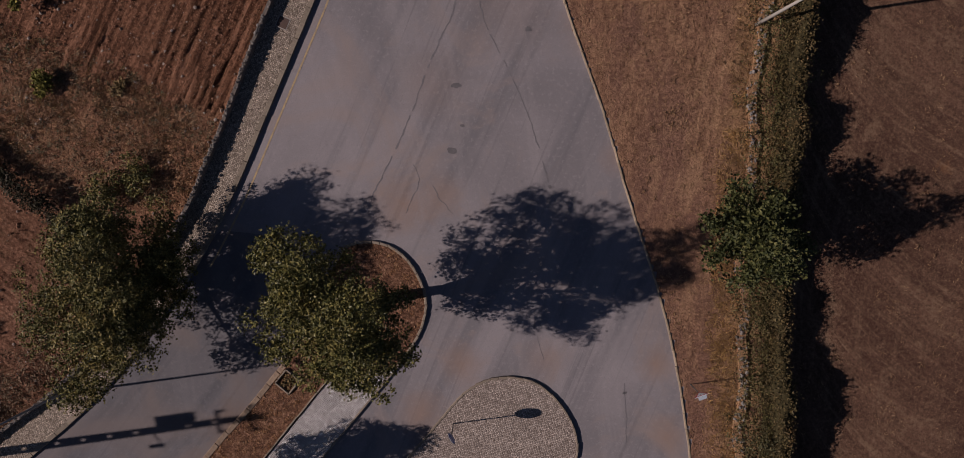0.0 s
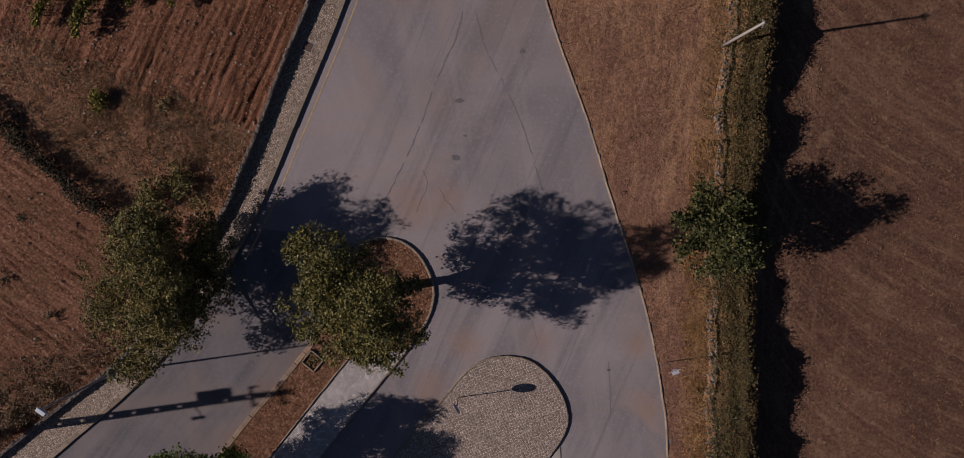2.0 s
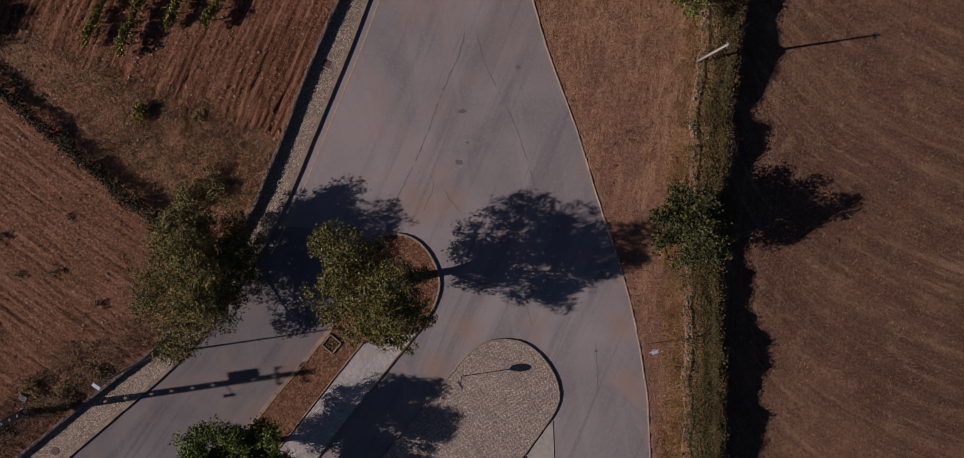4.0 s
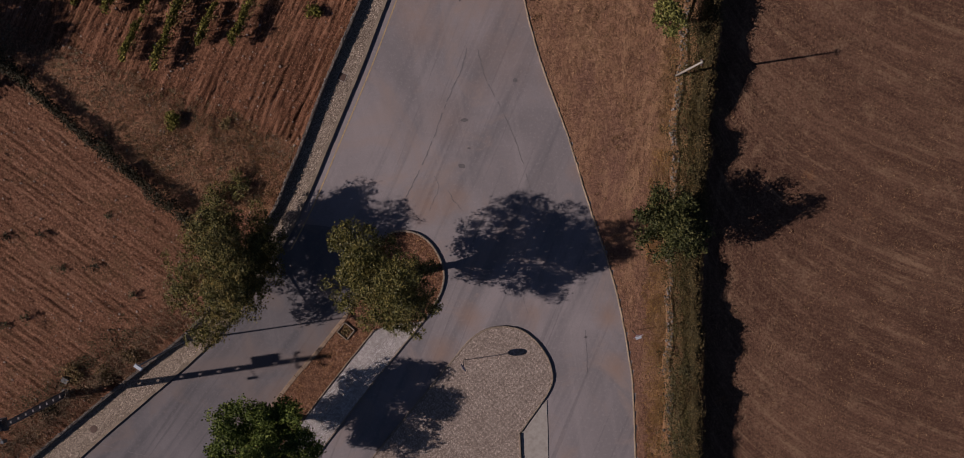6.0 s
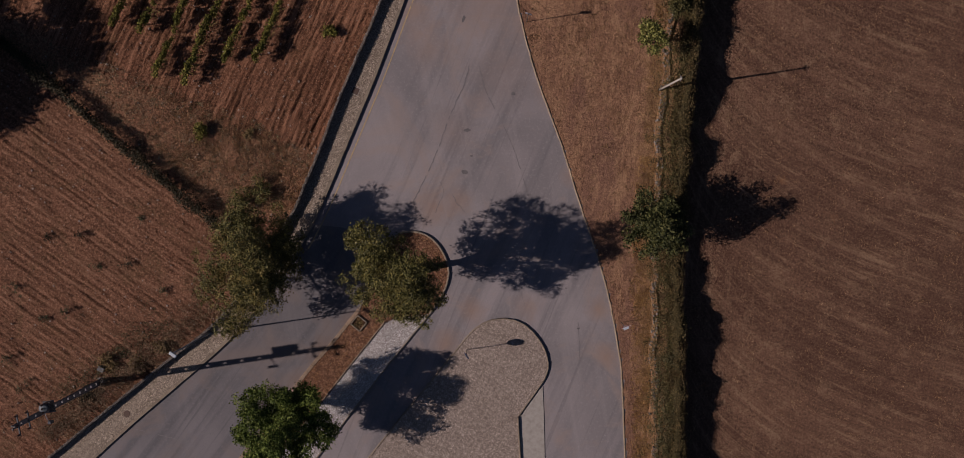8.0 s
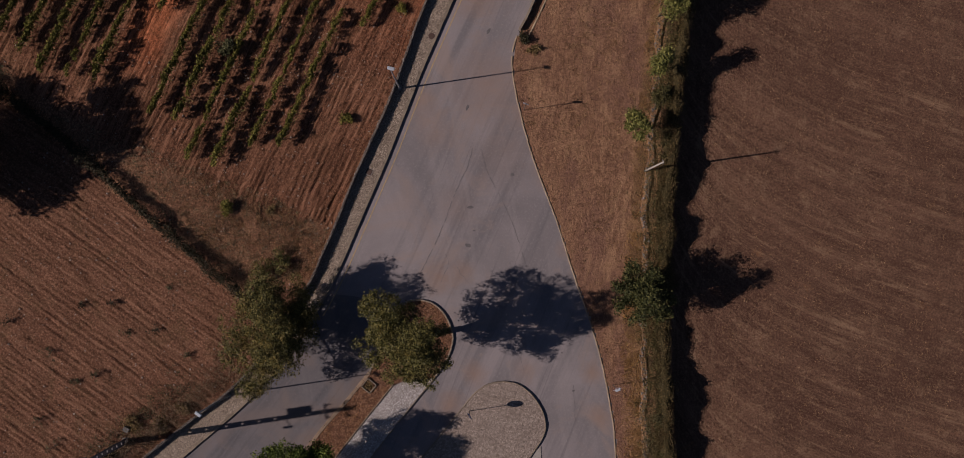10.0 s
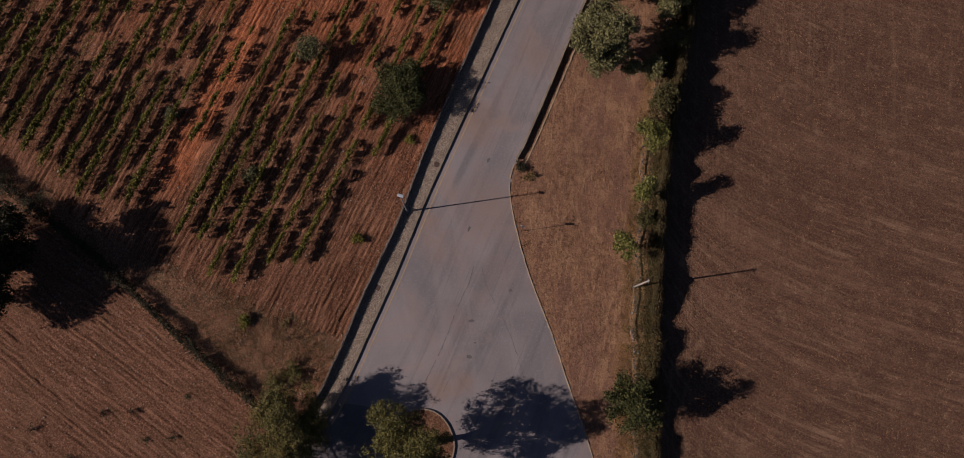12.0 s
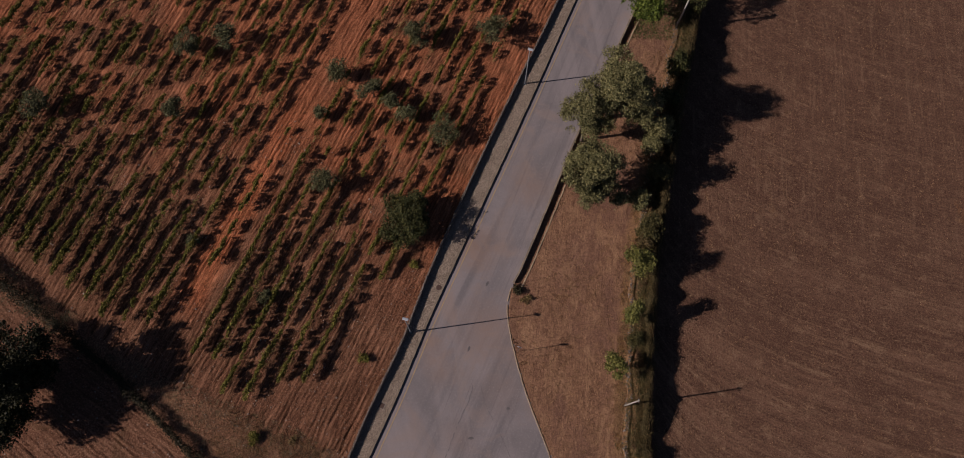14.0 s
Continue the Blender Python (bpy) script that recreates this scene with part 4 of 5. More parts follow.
tree("fig_tree", "dark green fig tree growing out of the hedge", 14.6, -3.5, 8.6, (3.2, 3.1, 2.9), "fig", 15000, 0.20, 13, 0.0, 0.2, 30, (-0.1, 0.0), 5.0,
     given=[(0.0, 0.1, 0.6, 1.25), (-1.9, 0.9, -0.4, 0.85), (-0.7, 2.3, 0.1, 0.85), (0.8, 1.6, 0.8, 0.9), (2.2, -0.4, -0.3, 0.95), (1.9, -2.0, -0.5, 0.85), (-0.4, -2.0, -0.2, 0.95), (-1.9, -0.9, -0.6, 0.8),
            (0.7, -0.6, 2.0, 1.1), (0.3, -0.3, 2.8, 0.7), (1.2, 0.6, -0.9, 1.1), (-0.6, 0.2, -1.0, 1.2), (0.9, -1.2, 1.2, 0.9), (0.4, 0.5, -2.5, 1.3), (1.0, -0.8, -2.7, 1.2), (1.6, 0.9, -1.6, 1.3), (1.9, -0.6, -2.0, 1.3), (0.9, 1.9, -1.3, 1.0)])
tree("plane_tree", "bright green broadleaf tree beside the cobbled footway", -17.6, -20.6, 9.6, (4.3, 4.3, 3.0), "plane", 44000, 0.17, 14, 0.0, 0.22, 26, (-0.7, -0.2), 6.3,
     given=[(-2.6, 1.6, 0.2, 1.5), (-0.6, 3.0, 0.2, 1.5), (2.2, 2.0, -0.2, 1.5), (3.2, -0.6, -0.6, 1.4), (1.4, -2.8, -0.2, 1.5), (-1.6, -2.6, 0.0, 1.5), (-3.1, -0.8, -0.4, 1.3), (0.0, 0.2, 1.6, 1.9), (-0.2, 0.4, -2.4, 1.5), (1.2, -1.5, -2.2, 1.4), (1.2, 1.5, -2.0, 1.4)])
tree("vineyard_tree", "rounded dark green tree standing in the vineyard", -10.2, 31.3, 4.5, (3.2, 3.7, 2.0), "fig", 20000, 0.18, 15, 0.0, 0.22, 24, (0, 0), 2.5)
ROADSIDE = "trees beside the road"
tree("roadside_tree", "dull green tree with a dense crown beside the road", 12.6, 35.3, 12.0, (3.3, 3.7, 4.0), "almond", 40000, 0.20, 16, 0.0, 0.24, 32, (-0.4, 0.2), 7.0, group=ROADSIDE,
     given=[(-1.5, 1.4, 0.3, 1.6), (0.4, 2.2, 0.2, 1.6), (-1.7, -0.9, -0.2, 1.6), (0.6, -2.0, -0.4, 1.7), (1.7, 0.2, 0.4, 1.7), (0.2, 0.2, 1.6, 2.0), (1.3, 0.8, 3.2, 1.5), (-0.4, -3.0, -1.0, 1.2), (0.2, 0.4, -1.8, 2.2), (2.2, 0.4, -2.6, 1.8), (2.6, -1.6, -3.2, 1.6), (1.6, 2.4, -2.4, 1.6)])
tree("roadside_tree", "tall dull green tree with several rounded tops beside the road", 15.6, 45.4, 14.2, (4.0, 4.6, 4.6), "almond", 54000, 0.20, 17, 0.0, 0.28, 30, (0.0, 0.2), 8.0, group=ROADSIDE,
     given=[(0.0, 4.3, -0.2, 1.5), (0.7, 2.7, 0.3, 1.6), (-0.8, 1.7, 0.2, 1.8), (-2.2, 0.4, -0.4, 1.7), (0.4, 0.2, 1.2, 2.0), (1.6, -1.3, 0.4, 1.8), (3.2, 0.4, -0.4, 1.6), (2.4, 2.0, 0.0, 1.4), (-0.6, -1.6, 0.0, 1.7),
            (0.9, -1.5, 3.8, 2.0), (0.3, -0.2, 3.0, 2.0), (2.0, -0.6, 2.4, 1.8), (0.2, -0.2, -1.8, 2.6), (2.6, -0.8, -2.6, 2.2), (1.6, 2.6, -2.2, 2.0), (3.6, -2.4, -2.6, 1.8), (3.4, -1.2, 0.6, 1.8)])
tree("roadside_tree", "dull green tree leaning over the road", 12.2, 42.2, 10.4, (2.8, 3.0, 3.0), "almond", 18000, 0.19, 18, 0.0, 0.2, 24, (-0.4, 0.3), 7.2, group=ROADSIDE,
     given=[(-1.3, 0.7, 0.0, 1.7), (0.6, 1.2, 0.3, 1.9), (-0.4, -1.4, -0.4, 1.6), (1.4, -0.8, -0.2, 1.8), (0.2, 0.0, 1.2, 1.8), (1.6, 0.4, -2.4, 1.8)])
tree("roadside_tree", "dark green slender tree against the hedge", 20.6, 40.6, 7.6, (1.7, 2.2, 2.8), "almond", 8000, 0.19, 21, 0.0, 0.16, 16, (0, 0.2), 4.6, group=ROADSIDE)
tree("roadside_tree", "green tree at the end of the verge", 20.6, 60.2, 8.6, (3.6, 3.0, 3.2), "plane", 9000, 0.24, 19, 0.0, 0.24, 18, (0, 0), 5.4, group=ROADSIDE)
tree("carob_tree", "large dark carob tree beside the ploughed field", -55.8, 11.0, 10.8, (6.0, 7.2, 4.2), "carob", 44000, 0.27, 20, 0.0, 0.4, 44, (0, 0), 6.0,
     given=[(0.0, 0.0, 0.6, 2.9), (3.3, 3.2, 0.2, 2.2), (4.0, -2.4, -0.2, 2.0), (-3.0, 3.0, 0.0, 2.3), (-3.2, -3.2, 0.0, 2.4), (6.2, 3.6, 0.6, 1.5), (5.0, 0.6, 0.4, 1.9), (0.8, 1.0, 2.6, 2.1), (0.4, 5.8, -0.6, 1.6),
            (1.2, -5.8, -0.8, 1.7), (3.6, -5.0, -1.2, 1.3), (2.4, 0.2, 3.2, 1.8), (5.4, 5.4, 1.2, 1.3), (3.6, 0.6, -1.6, 2.4), (4.6, -0.6, 1.2, 1.8), (0.6, -3.4, 0.0, 2.4), (2.0, 2.0, -2.6, 2.4), (3.0, -2.4, -2.8, 2.2), (4.8, 2.0, -2.4, 2.0), (1.4, 1.6, 4.0, 1.6)])
for k, (x, y, h, r, leaf) in enumerate(((14.5, 13.1, 5.4, 1.35, "sapling"), (17.0, 18.9, 7.4, 1.4, "sapling"), (17.5, 24.9, 7.6, 1.8, "sapling"),
                                        (18.4, 33.4, 4.6, 1.6, "almond"), (21.8, 42.4, 5.4, 1.7, "almond"), (27.0, 62.0, 9.5, 3.4, "fig"), (17.3, 16.4, 3.6, 1.0, "hedge_green"),
                                        (19.6, 29.5, 5.6, 1.7, "hedge_green"), (24.3, 51.6, 5.6, 1.8, "fig"), (18.6, 27.0, 4.6, 1.5, "hedge"),
                                        (21.0, 36.8, 5.2, 1.7, "hedge_green"), (23.2, 46.6, 5.0, 1.6, "fig"))):
    tree("hedge_tree", "small bushy tree growing in the hedge", x, y, h, (r, r, h * 0.36), leaf, int(1500 * r), 0.21, 30 + k, 0.0, 0.08, 10, category="bush", group="small trees in the hedge")
for k, (x, y, h, r) in enumerate(((-20.2, 36.0, 3.3, 1.7), (-5.6, 43.0, 3.4, 1.9), (-10.3, 45.6, 2.7, 1.3), (-14.6, 48.4, 3.0, 1.6), (-19.1, 51.2, 3.2, 1.7), (-39.8, 45.7, 3.0, 1.6),
                                  (-38.9, 55.0, 3.4, 1.8), (-8.9, 56.6, 3.6, 2.0), (-57.5, 46.3, 3.4, 2.2), (-34.2, 56.0, 3.2, 1.8), (0.8, 56.8, 3.8, 2.2), (-35.9, 28.7, 1.5, 0.75),
                                  (-21.1, 45.6, 1.9, 0.9), (-26.9, 22.0, 1.5, 0.9), (-12.2, 47.0, 2.6, 1.2))):
    tree("olive_tree", "young silvery olive tree among the vines", x, y, h, (r, r * 1.05, h * 0.38), "olive", int(1700 * r), 0.17, 60 + k, 0.0, 0.09, 11, group="olive trees in the vineyard")


def bush(label, x, y, h, r, leaf, seed, name="bush", count=900, size=0.16):
    rnd = np.random.default_rng(seed)
    ob = thing(name, label, "bush", at=(x, y, 0))
    mass = [(np.array([rnd.normal(0, r * 0.4), rnd.normal(0, r * 0.4), h * (0.35 + 0.3 * rnd.random())]), r * rnd.uniform(0.4, 0.65)) for _ in range(7)]
    pts = foliage(rnd, mass, count, size * 1.6, 0.4)
    pts[:, 2] = np.abs(pts[:, 2])
    stems = Shape()
    for c, _ in mass:
        stems.tube([(0, 0, -0.05), tuple(c * 0.5), tuple(c)], [0.03, 0.02, 0.008], 5)
    part("stem", stems.mesh("stem", M["bark"]), ob)
    part("foliage", leaf_mesh("foliage", pts, size, M[leaf], rnd), ob)


bush("low green bush in the ploughed soil", -26.9, 5.5, 0.9, 0.75, "vine", 81)
bush("small low bush in the ploughed soil", -22.5, 5.2, 0.35, 0.35, "weed", 82, count=260)
bush("green self-sown shrub beside the wall", -14.6, 14.4, 0.9, 0.6, "vine", 83, count=600)
bush("green self-sown shrub beside the wall", -9.0, 25.9, 0.6, 0.45, "vine", 84, count=400)
bush("dark weeds at the end of the low kerb", 3.6, 22.6, 0.7, 0.55, "dark_shrub", 85, count=600)
bush("dark weeds at the end of the low kerb", 4.6, 21.6, 0.4, 0.6, "weed", 86, count=400)
bush("dry weeds growing against the wall", -33.5, -16.6, 0.6, 0.9, "weed", 87, count=700)
bush("dry weeds round the foot of the pole", -36.4, -16.4, 0.6, 1.2, "weed", 88, count=900)
bush("dry weeds round the foot of the pole", -38.6, -19.4, 0.7, 1.0, "dark_shrub", 89, count=700)
bush("olive-green shrub under the oak beside the wall", -23.6, -1.4, 1.4, 1.5, "autumn", 91, count=1500, size=0.13)
bush("olive-green shrub under the oak beside the wall", -21.2, 0.2, 1.2, 1.2, "autumn", 92, count=1500, size=0.13)
bush("dry weeds growing against the wall", -31.5, -14.9, 0.5, 1.0, "weed", 90, count=700)


CREST = np.array([(-42, 2.2), (-21.7, 2.3), (-18.2, 2.0), (-15.6, 2.5), (-13.4, 2.6), (-12.4, 1.9), (-8.7, 1.7), (-5.7, 1.35), (-2, 1.5), (0.6, 1.5), (1.6, 1.9), (3.5, 1.95), (4.2, 1.1), (5.2, 1.2),
                  (6.2, 1.75), (9, 2.2), (12.3, 2.05), (15, 2.2), (22.8, 2.1), (29, 2.6), (40, 2.6), (90, 3.0)])


def crest(y):
    """The hedge's height along its run."""
    return np.interp(y, CREST[:, 0], CREST[:, 1])


def belt(name, line, width, height, per_metre, leaf, size, seed, label, category, lift=0.0, patch=2.2, grown=False):
    """A continuous belt of shrubs along a line, uneven in height and width, with gaps; too dense to count. grown: as high as the hedge, times the height."""
    rnd = np.random.default_rng(seed)
    d = np.r_[0, np.cumsum(np.linalg.norm(np.diff(line, axis=0), axis=1))]
    k = int(d[-1] * per_metre / 10)
    s = rnd.random(k) * d[-1]
    off = np.clip(rnd.normal(0, 0.34, k), -0.75, 0.75)
    t = np.gradient(line, axis=0)
    t /= np.linalg.norm(t, axis=1)[:, None]
    px, py = np.interp(s, d, line[:, 0]), np.interp(s, d, line[:, 1])
    tx, ty = np.interp(s, d, t[:, 0]), np.interp(s, d, t[:, 1])
    grow = wave_noise(s, s * 0 + seed, patch)
    wide = width * (0.35 + 1.15 * wave_noise(s, s * 0 + seed * 3 + 5, patch))
    high = height * (crest(py) * (0.6 + 0.5 * grow) if grown else 0.35 + 1.1 * grow) * np.sqrt(np.clip(1 - (off / 0.85) ** 2, 0.05, 1))
    z = high * rnd.random(k) ** 0.45 + lift
    c = np.stack([px + ty * off * wide, py - tx * off * wide, z], 1)
    c = np.repeat(c, 10, axis=0) + rnd.normal(0, 0.16, (k * 10, 3))
    c[:, 2] = np.abs(c[:, 2])
    return tagged(new(name, leaf_mesh(name, c, size, M[leaf], rnd)), label, category, kind="stuff")


belt("hedge", cut(beside(HEDGE, 1.30), -40, 88), 2.5, 1.0, 620, "hedge", 0.12, 201, "dense brownish bramble hedge along the stone wall", "hedge", grown=True)
belt("hedge", cut(beside(HEDGE, 1.2), -40, 88), 2.2, 1.05, 420, "hedge_green", 0.11, 205, "patches of green bramble in the hedge", "hedge", patch=4.0, grown=True)
belt("hedge", cut(beside(HEDGE, 1.0), -40, -14.5), 2.6, 1.0, 420, "brush", 0.12, 207, "grey-green shrubs taking over the hedge", "hedge", patch=3.0, grown=True)


def hedge_core(name, line, width, height, material, seed, label):
    """A solid core added inside a hedge to block light: a lumpy long mound, height times as high as the hedge."""
    line = even_line(line, 0.3)
    k = len(line)
    s = np.arange(k) * 0.3
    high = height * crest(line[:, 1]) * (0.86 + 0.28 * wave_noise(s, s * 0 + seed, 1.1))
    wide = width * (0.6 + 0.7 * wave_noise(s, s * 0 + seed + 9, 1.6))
    rows = [(-0.5, 0.0), (-0.46, 0.55), (-0.28, 0.9), (0.0, 1.0), (0.28, 0.9), (0.46, 0.55), (0.5, 0.0)]
    t = np.gradient(line, axis=0)
    t /= np.linalg.norm(t, axis=1)[:, None]
    v = []
    for off, z in rows:
        jig = 0.3 * (wave_noise(s, s * 0 + off * 40, 0.7) - 0.5)
        v += [(line[i, 0] + t[i, 1] * off * wide[i], line[i, 1] - t[i, 0] * off * wide[i], max(0.0, high[i] * z * (1 + jig[i]))) for i in range(k)]
    f = [(r * k + i, (r + 1) * k + i, (r + 1) * k + i + 1, r * k + i + 1) for r in range(len(rows) - 1) for i in range(k - 1)]
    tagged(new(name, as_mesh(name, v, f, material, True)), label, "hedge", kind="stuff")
    rnd = np.random.default_rng(seed)
    v = np.array(v).reshape(len(rows), k, 3)
    m = int(k * 0.3 * 620)
    r, i = rnd.random(m) * (len(rows) - 1.01), rnd.integers(0, k - 1, m)
    q, w, along = r.astype(int), (r % 1)[:, None], rnd.random(m)[:, None]
    side = v[q, i] * (1 - along) + v[q, i + 1] * along
    p = side * (1 - w) + (v[q + 1, i] * (1 - along) + v[q + 1, i + 1] * along) * w + rnd.normal(0, 0.16, (m, 3)) + (0, 0, 0.05)
    p[:, 2] = np.abs(p[:, 2])
    tagged(new("hedge_top", leaf_mesh("hedge_top", p, 0.125, M["hedge"], rnd)), "matted brown and olive leaves over the hedge", "hedge", kind="stuff")


# added core that keeps sunlight from passing through the leaf belts
hedge_core("hedge_thicket", cut(beside(HEDGE, 2.1), -40, 88), 1.3, 1.08, M["hedge_core"], 31, "dark solid core added inside the bramble hedge to block light")
belt("shrub_belt", SCRUB_LINE, 1.0, 1.6, 480, "dark_shrub", 0.15, 203, "dark low shrubs along the field boundary", "shrubs")
belt("shrub_belt", SCRUB_LINE[:56], 3.0, 0.9, 300, "brush", 0.13, 204, "dull weeds along the field boundary", "shrubs")


# vines: rows of single plants
def vine_kind(seed, tall, wide):
    rnd = np.random.default_rng(seed)
    stock = Shape()
    stock.tube([(0, 0, -0.1), (0.03, 0.02, 0.3), (0.0, 0.05, tall * 0.55)], [0.05, 0.04, 0.03], 5)
    for k in range(5):
        tip = (rnd.normal(0, wide * 0.12), (k - 2) * wide * 0.3, tall * rnd.uniform(0.5, 0.85))
        stock.tube([(0, 0.05, tall * 0.5), (tip[0] * 0.6, tip[1] * 0.6, tall * 0.55), tip], [0.02, 0.014, 0.006], 4)
    s = rnd.uniform(-1, 1, 60)                  # shoots along the wires, thinning out to both ends
    high = tall * (0.62 + 0.38 * (1 - np.abs(s)) ** 0.5) * rnd.uniform(0.55, 1.0, 60)
    shoots = np.stack([rnd.normal(0, wide * 0.13, 60), s * wide * 0.8, high], 1)
    pts = np.repeat(shoots, 6, axis=0) + rnd.normal(0, 1, (360, 3)) * (0.09, 0.10, 0.14)
    pts[:, 2] = np.abs(pts[:, 2] - 0.05) + 0.05
    return stock.mesh("stock", M["bark"]), leaf_mesh("canopy", pts, 0.185, M["vine"], rnd)


VINES = [vine_kind(300 + k, 1.25 + 0.13 * (k % 4), 0.85 + 0.12 * (k % 3)) for k in range(7)]
ALONG, ACROSS = Vector((math.sin(radians(ROW_TURN)), math.cos(radians(ROW_TURN)), 0)), Vector((math.cos(radians(ROW_TURN)), -math.sin(radians(ROW_TURN)), 0))
CLEAR = [(-10.2, 31.3, 3.0)]


def vine_row(offset, start, end, full, seed, wander=0.0):
    """One row; full: how much of it is planted. Each plant is a part of the row with its stock under it."""
    rnd = np.random.default_rng(seed)
    owner = thing("vine_row", "row of low green grapevines with gaps" if full > 0.55 else "sparse row of low grapevines with many gaps", "grapevines", "rows of vines")
    s, end = start, min(end, (67 + 0.421 * offset) / 0.907)
    while s < end:
        p = ACROSS * (offset + rnd.normal(0, 0.05)) + ALONG * s
        gap = wave_noise(np.array(s), np.array(offset * 17.3 + seed * 5.7), 1.5)
        fresh = max(0.0, 1 - (s - start) / 18)
        dense = full + 0.09 + 0.42 * fresh
        clear = any((p.x - x) ** 2 + (p.y - y) ** 2 < r * r for x, y, r in CLEAR)
        if gap < dense and rnd.random() < 0.96 and not clear:
            stock, canopy = VINES[int(rnd.integers(len(VINES)))]
            size = rnd.uniform(0.56, 0.98) + 0.20 * fresh
            v = part("vine", canopy, owner)
            v.matrix_basis = pose(p.x, p.y, 0, 0, 0, -ROW_TURN + 180 * int(rnd.integers(2)) + float(rnd.normal(0, 6))) @ Matrix.Diagonal((size * 0.86, size, size * rnd.uniform(0.92, 1.22), 1))
            part("stock", stock, v)
        s += rnd.uniform(0.74, 0.98)


ROWS_EAST = [(-21.7, 17.0, 74, 0.55), (-24.4, 2.4, 76, 0.62), (-27.1, 1.0, 76, 0.62), (-29.7, -2.0, 76, 0.55), (-32.4, -2.6, 76, 0.58), (-35.1, 0.6, 76, 0.50), (-37.7, -0.2, 76, 0.50)]
ROWS_WEST = [(-44.5, 0.6, 76, 0.60), (-47.2, -0.2, 76, 0.60), (-49.8, -0.8, 74, 0.60), (-52.5, 0.2, 72, 0.56), (-55.2, 0.6, 70, 0.52), (-57.9, 1.0, 66, 0.50), (-60.6, 1.2, 62, 0.52),
             (-63.3, 1.6, 58, 0.52), (-66.0, 2.0, 54, 0.52), (-68.7, 2.4, 50, 0.50), (-71.4, 3.0, 46, 0.50), (-74.1, 4.0, 42, 0.50), (-76.8, 6.0, 38, 0.50), (-79.5, 8.0, 34, 0.50), (-82.2, 10.0, 30, 0.50)]
for k, (offset, start, end, full) in enumerate(ROWS_EAST + ROWS_WEST):
    vine_row(offset, start, end, full, 400 + k)
vine_row(-41.2, 10.0, 76, 0.22, 460)
rnd = np.random.default_rng(470)
strip = []
for offset, start, end, full in ROWS_EAST + ROWS_WEST:
    end = min(end, (67 + 0.421 * offset) / 0.907)
    s = start + (end - start) * rnd.random(int((end - start) * 26))
    s = s[wave_noise(s, np.full(len(s), offset * 3.1), 2.0) < 0.62]
    a = offset + rnd.normal(0, 0.20, len(s))
    strip.append(np.stack([ACROSS.x * a + ALONG.x * s, ACROSS.y * a + ALONG.y * s, 0.10 + 0.22 * rnd.random(len(s)) ** 2], 1))
stuff = new("row_weeds", leaf_mesh("row_weeds", np.concatenate(strip), 0.17, M["row_weed"], rnd))
tagged(stuff, "dry yellow weeds along the vine rows", "weeds", kind="stuff")


# ------------------------------------------------------------------ walls of loose stone
def stone_kind(seed, flat=0.75):
    """A rough stone about one metre across, to be scaled: a battered eight-cornered block."""
    rnd = np.random.default_rng(seed)
    bm = bmesh.new()
    bmesh.ops.create_icosphere(bm, subdivisions=1, radius=0.5)
    for v in bm.verts:
        v.co = Vector((v.co.x, v.co.y, v.co.z * flat)) * float(rnd.uniform(0.78, 1.2))
    me = bpy.data.meshes.new("stone")
    bm.to_mesh(me)
    bm.free()
    return me


STONES = [stone_kind(500 + k) for k in range(6)]
STONE_DATA = [(np.array([v.co for v in me.vertices]), np.array([p.vertices for p in me.polygons])) for me in STONES]


def heap(name, places, sizes, material, seed, label, category, parent=None):
    """Many stones or clods in one mesh, too many to pick apart."""
    rnd = np.random.default_rng(seed)
    vs, fs, k = [], [], 0
    for p, s in zip(places, sizes):
        v, f = STONE_DATA[int(rnd.integers(len(STONE_DATA)))]
        a = rnd.uniform(0, 6.28)
        turn = np.array([[math.cos(a), -math.sin(a), 0], [math.sin(a), math.cos(a), 0], [0, 0, 1]])
        vs.append((v * rnd.uniform(0.75, 1.3, 3)) @ turn.T * s + p)
        fs.append(f + k)
        k += len(v)
    me = as_mesh(name, np.concatenate(vs).tolist(), np.concatenate(fs).tolist(), material)
    if parent:
        ob = part(name, me, parent, label)
        ob["kind"] = "stuff"
        return ob
    return tagged(new(name, me), label, category, kind="stuff")


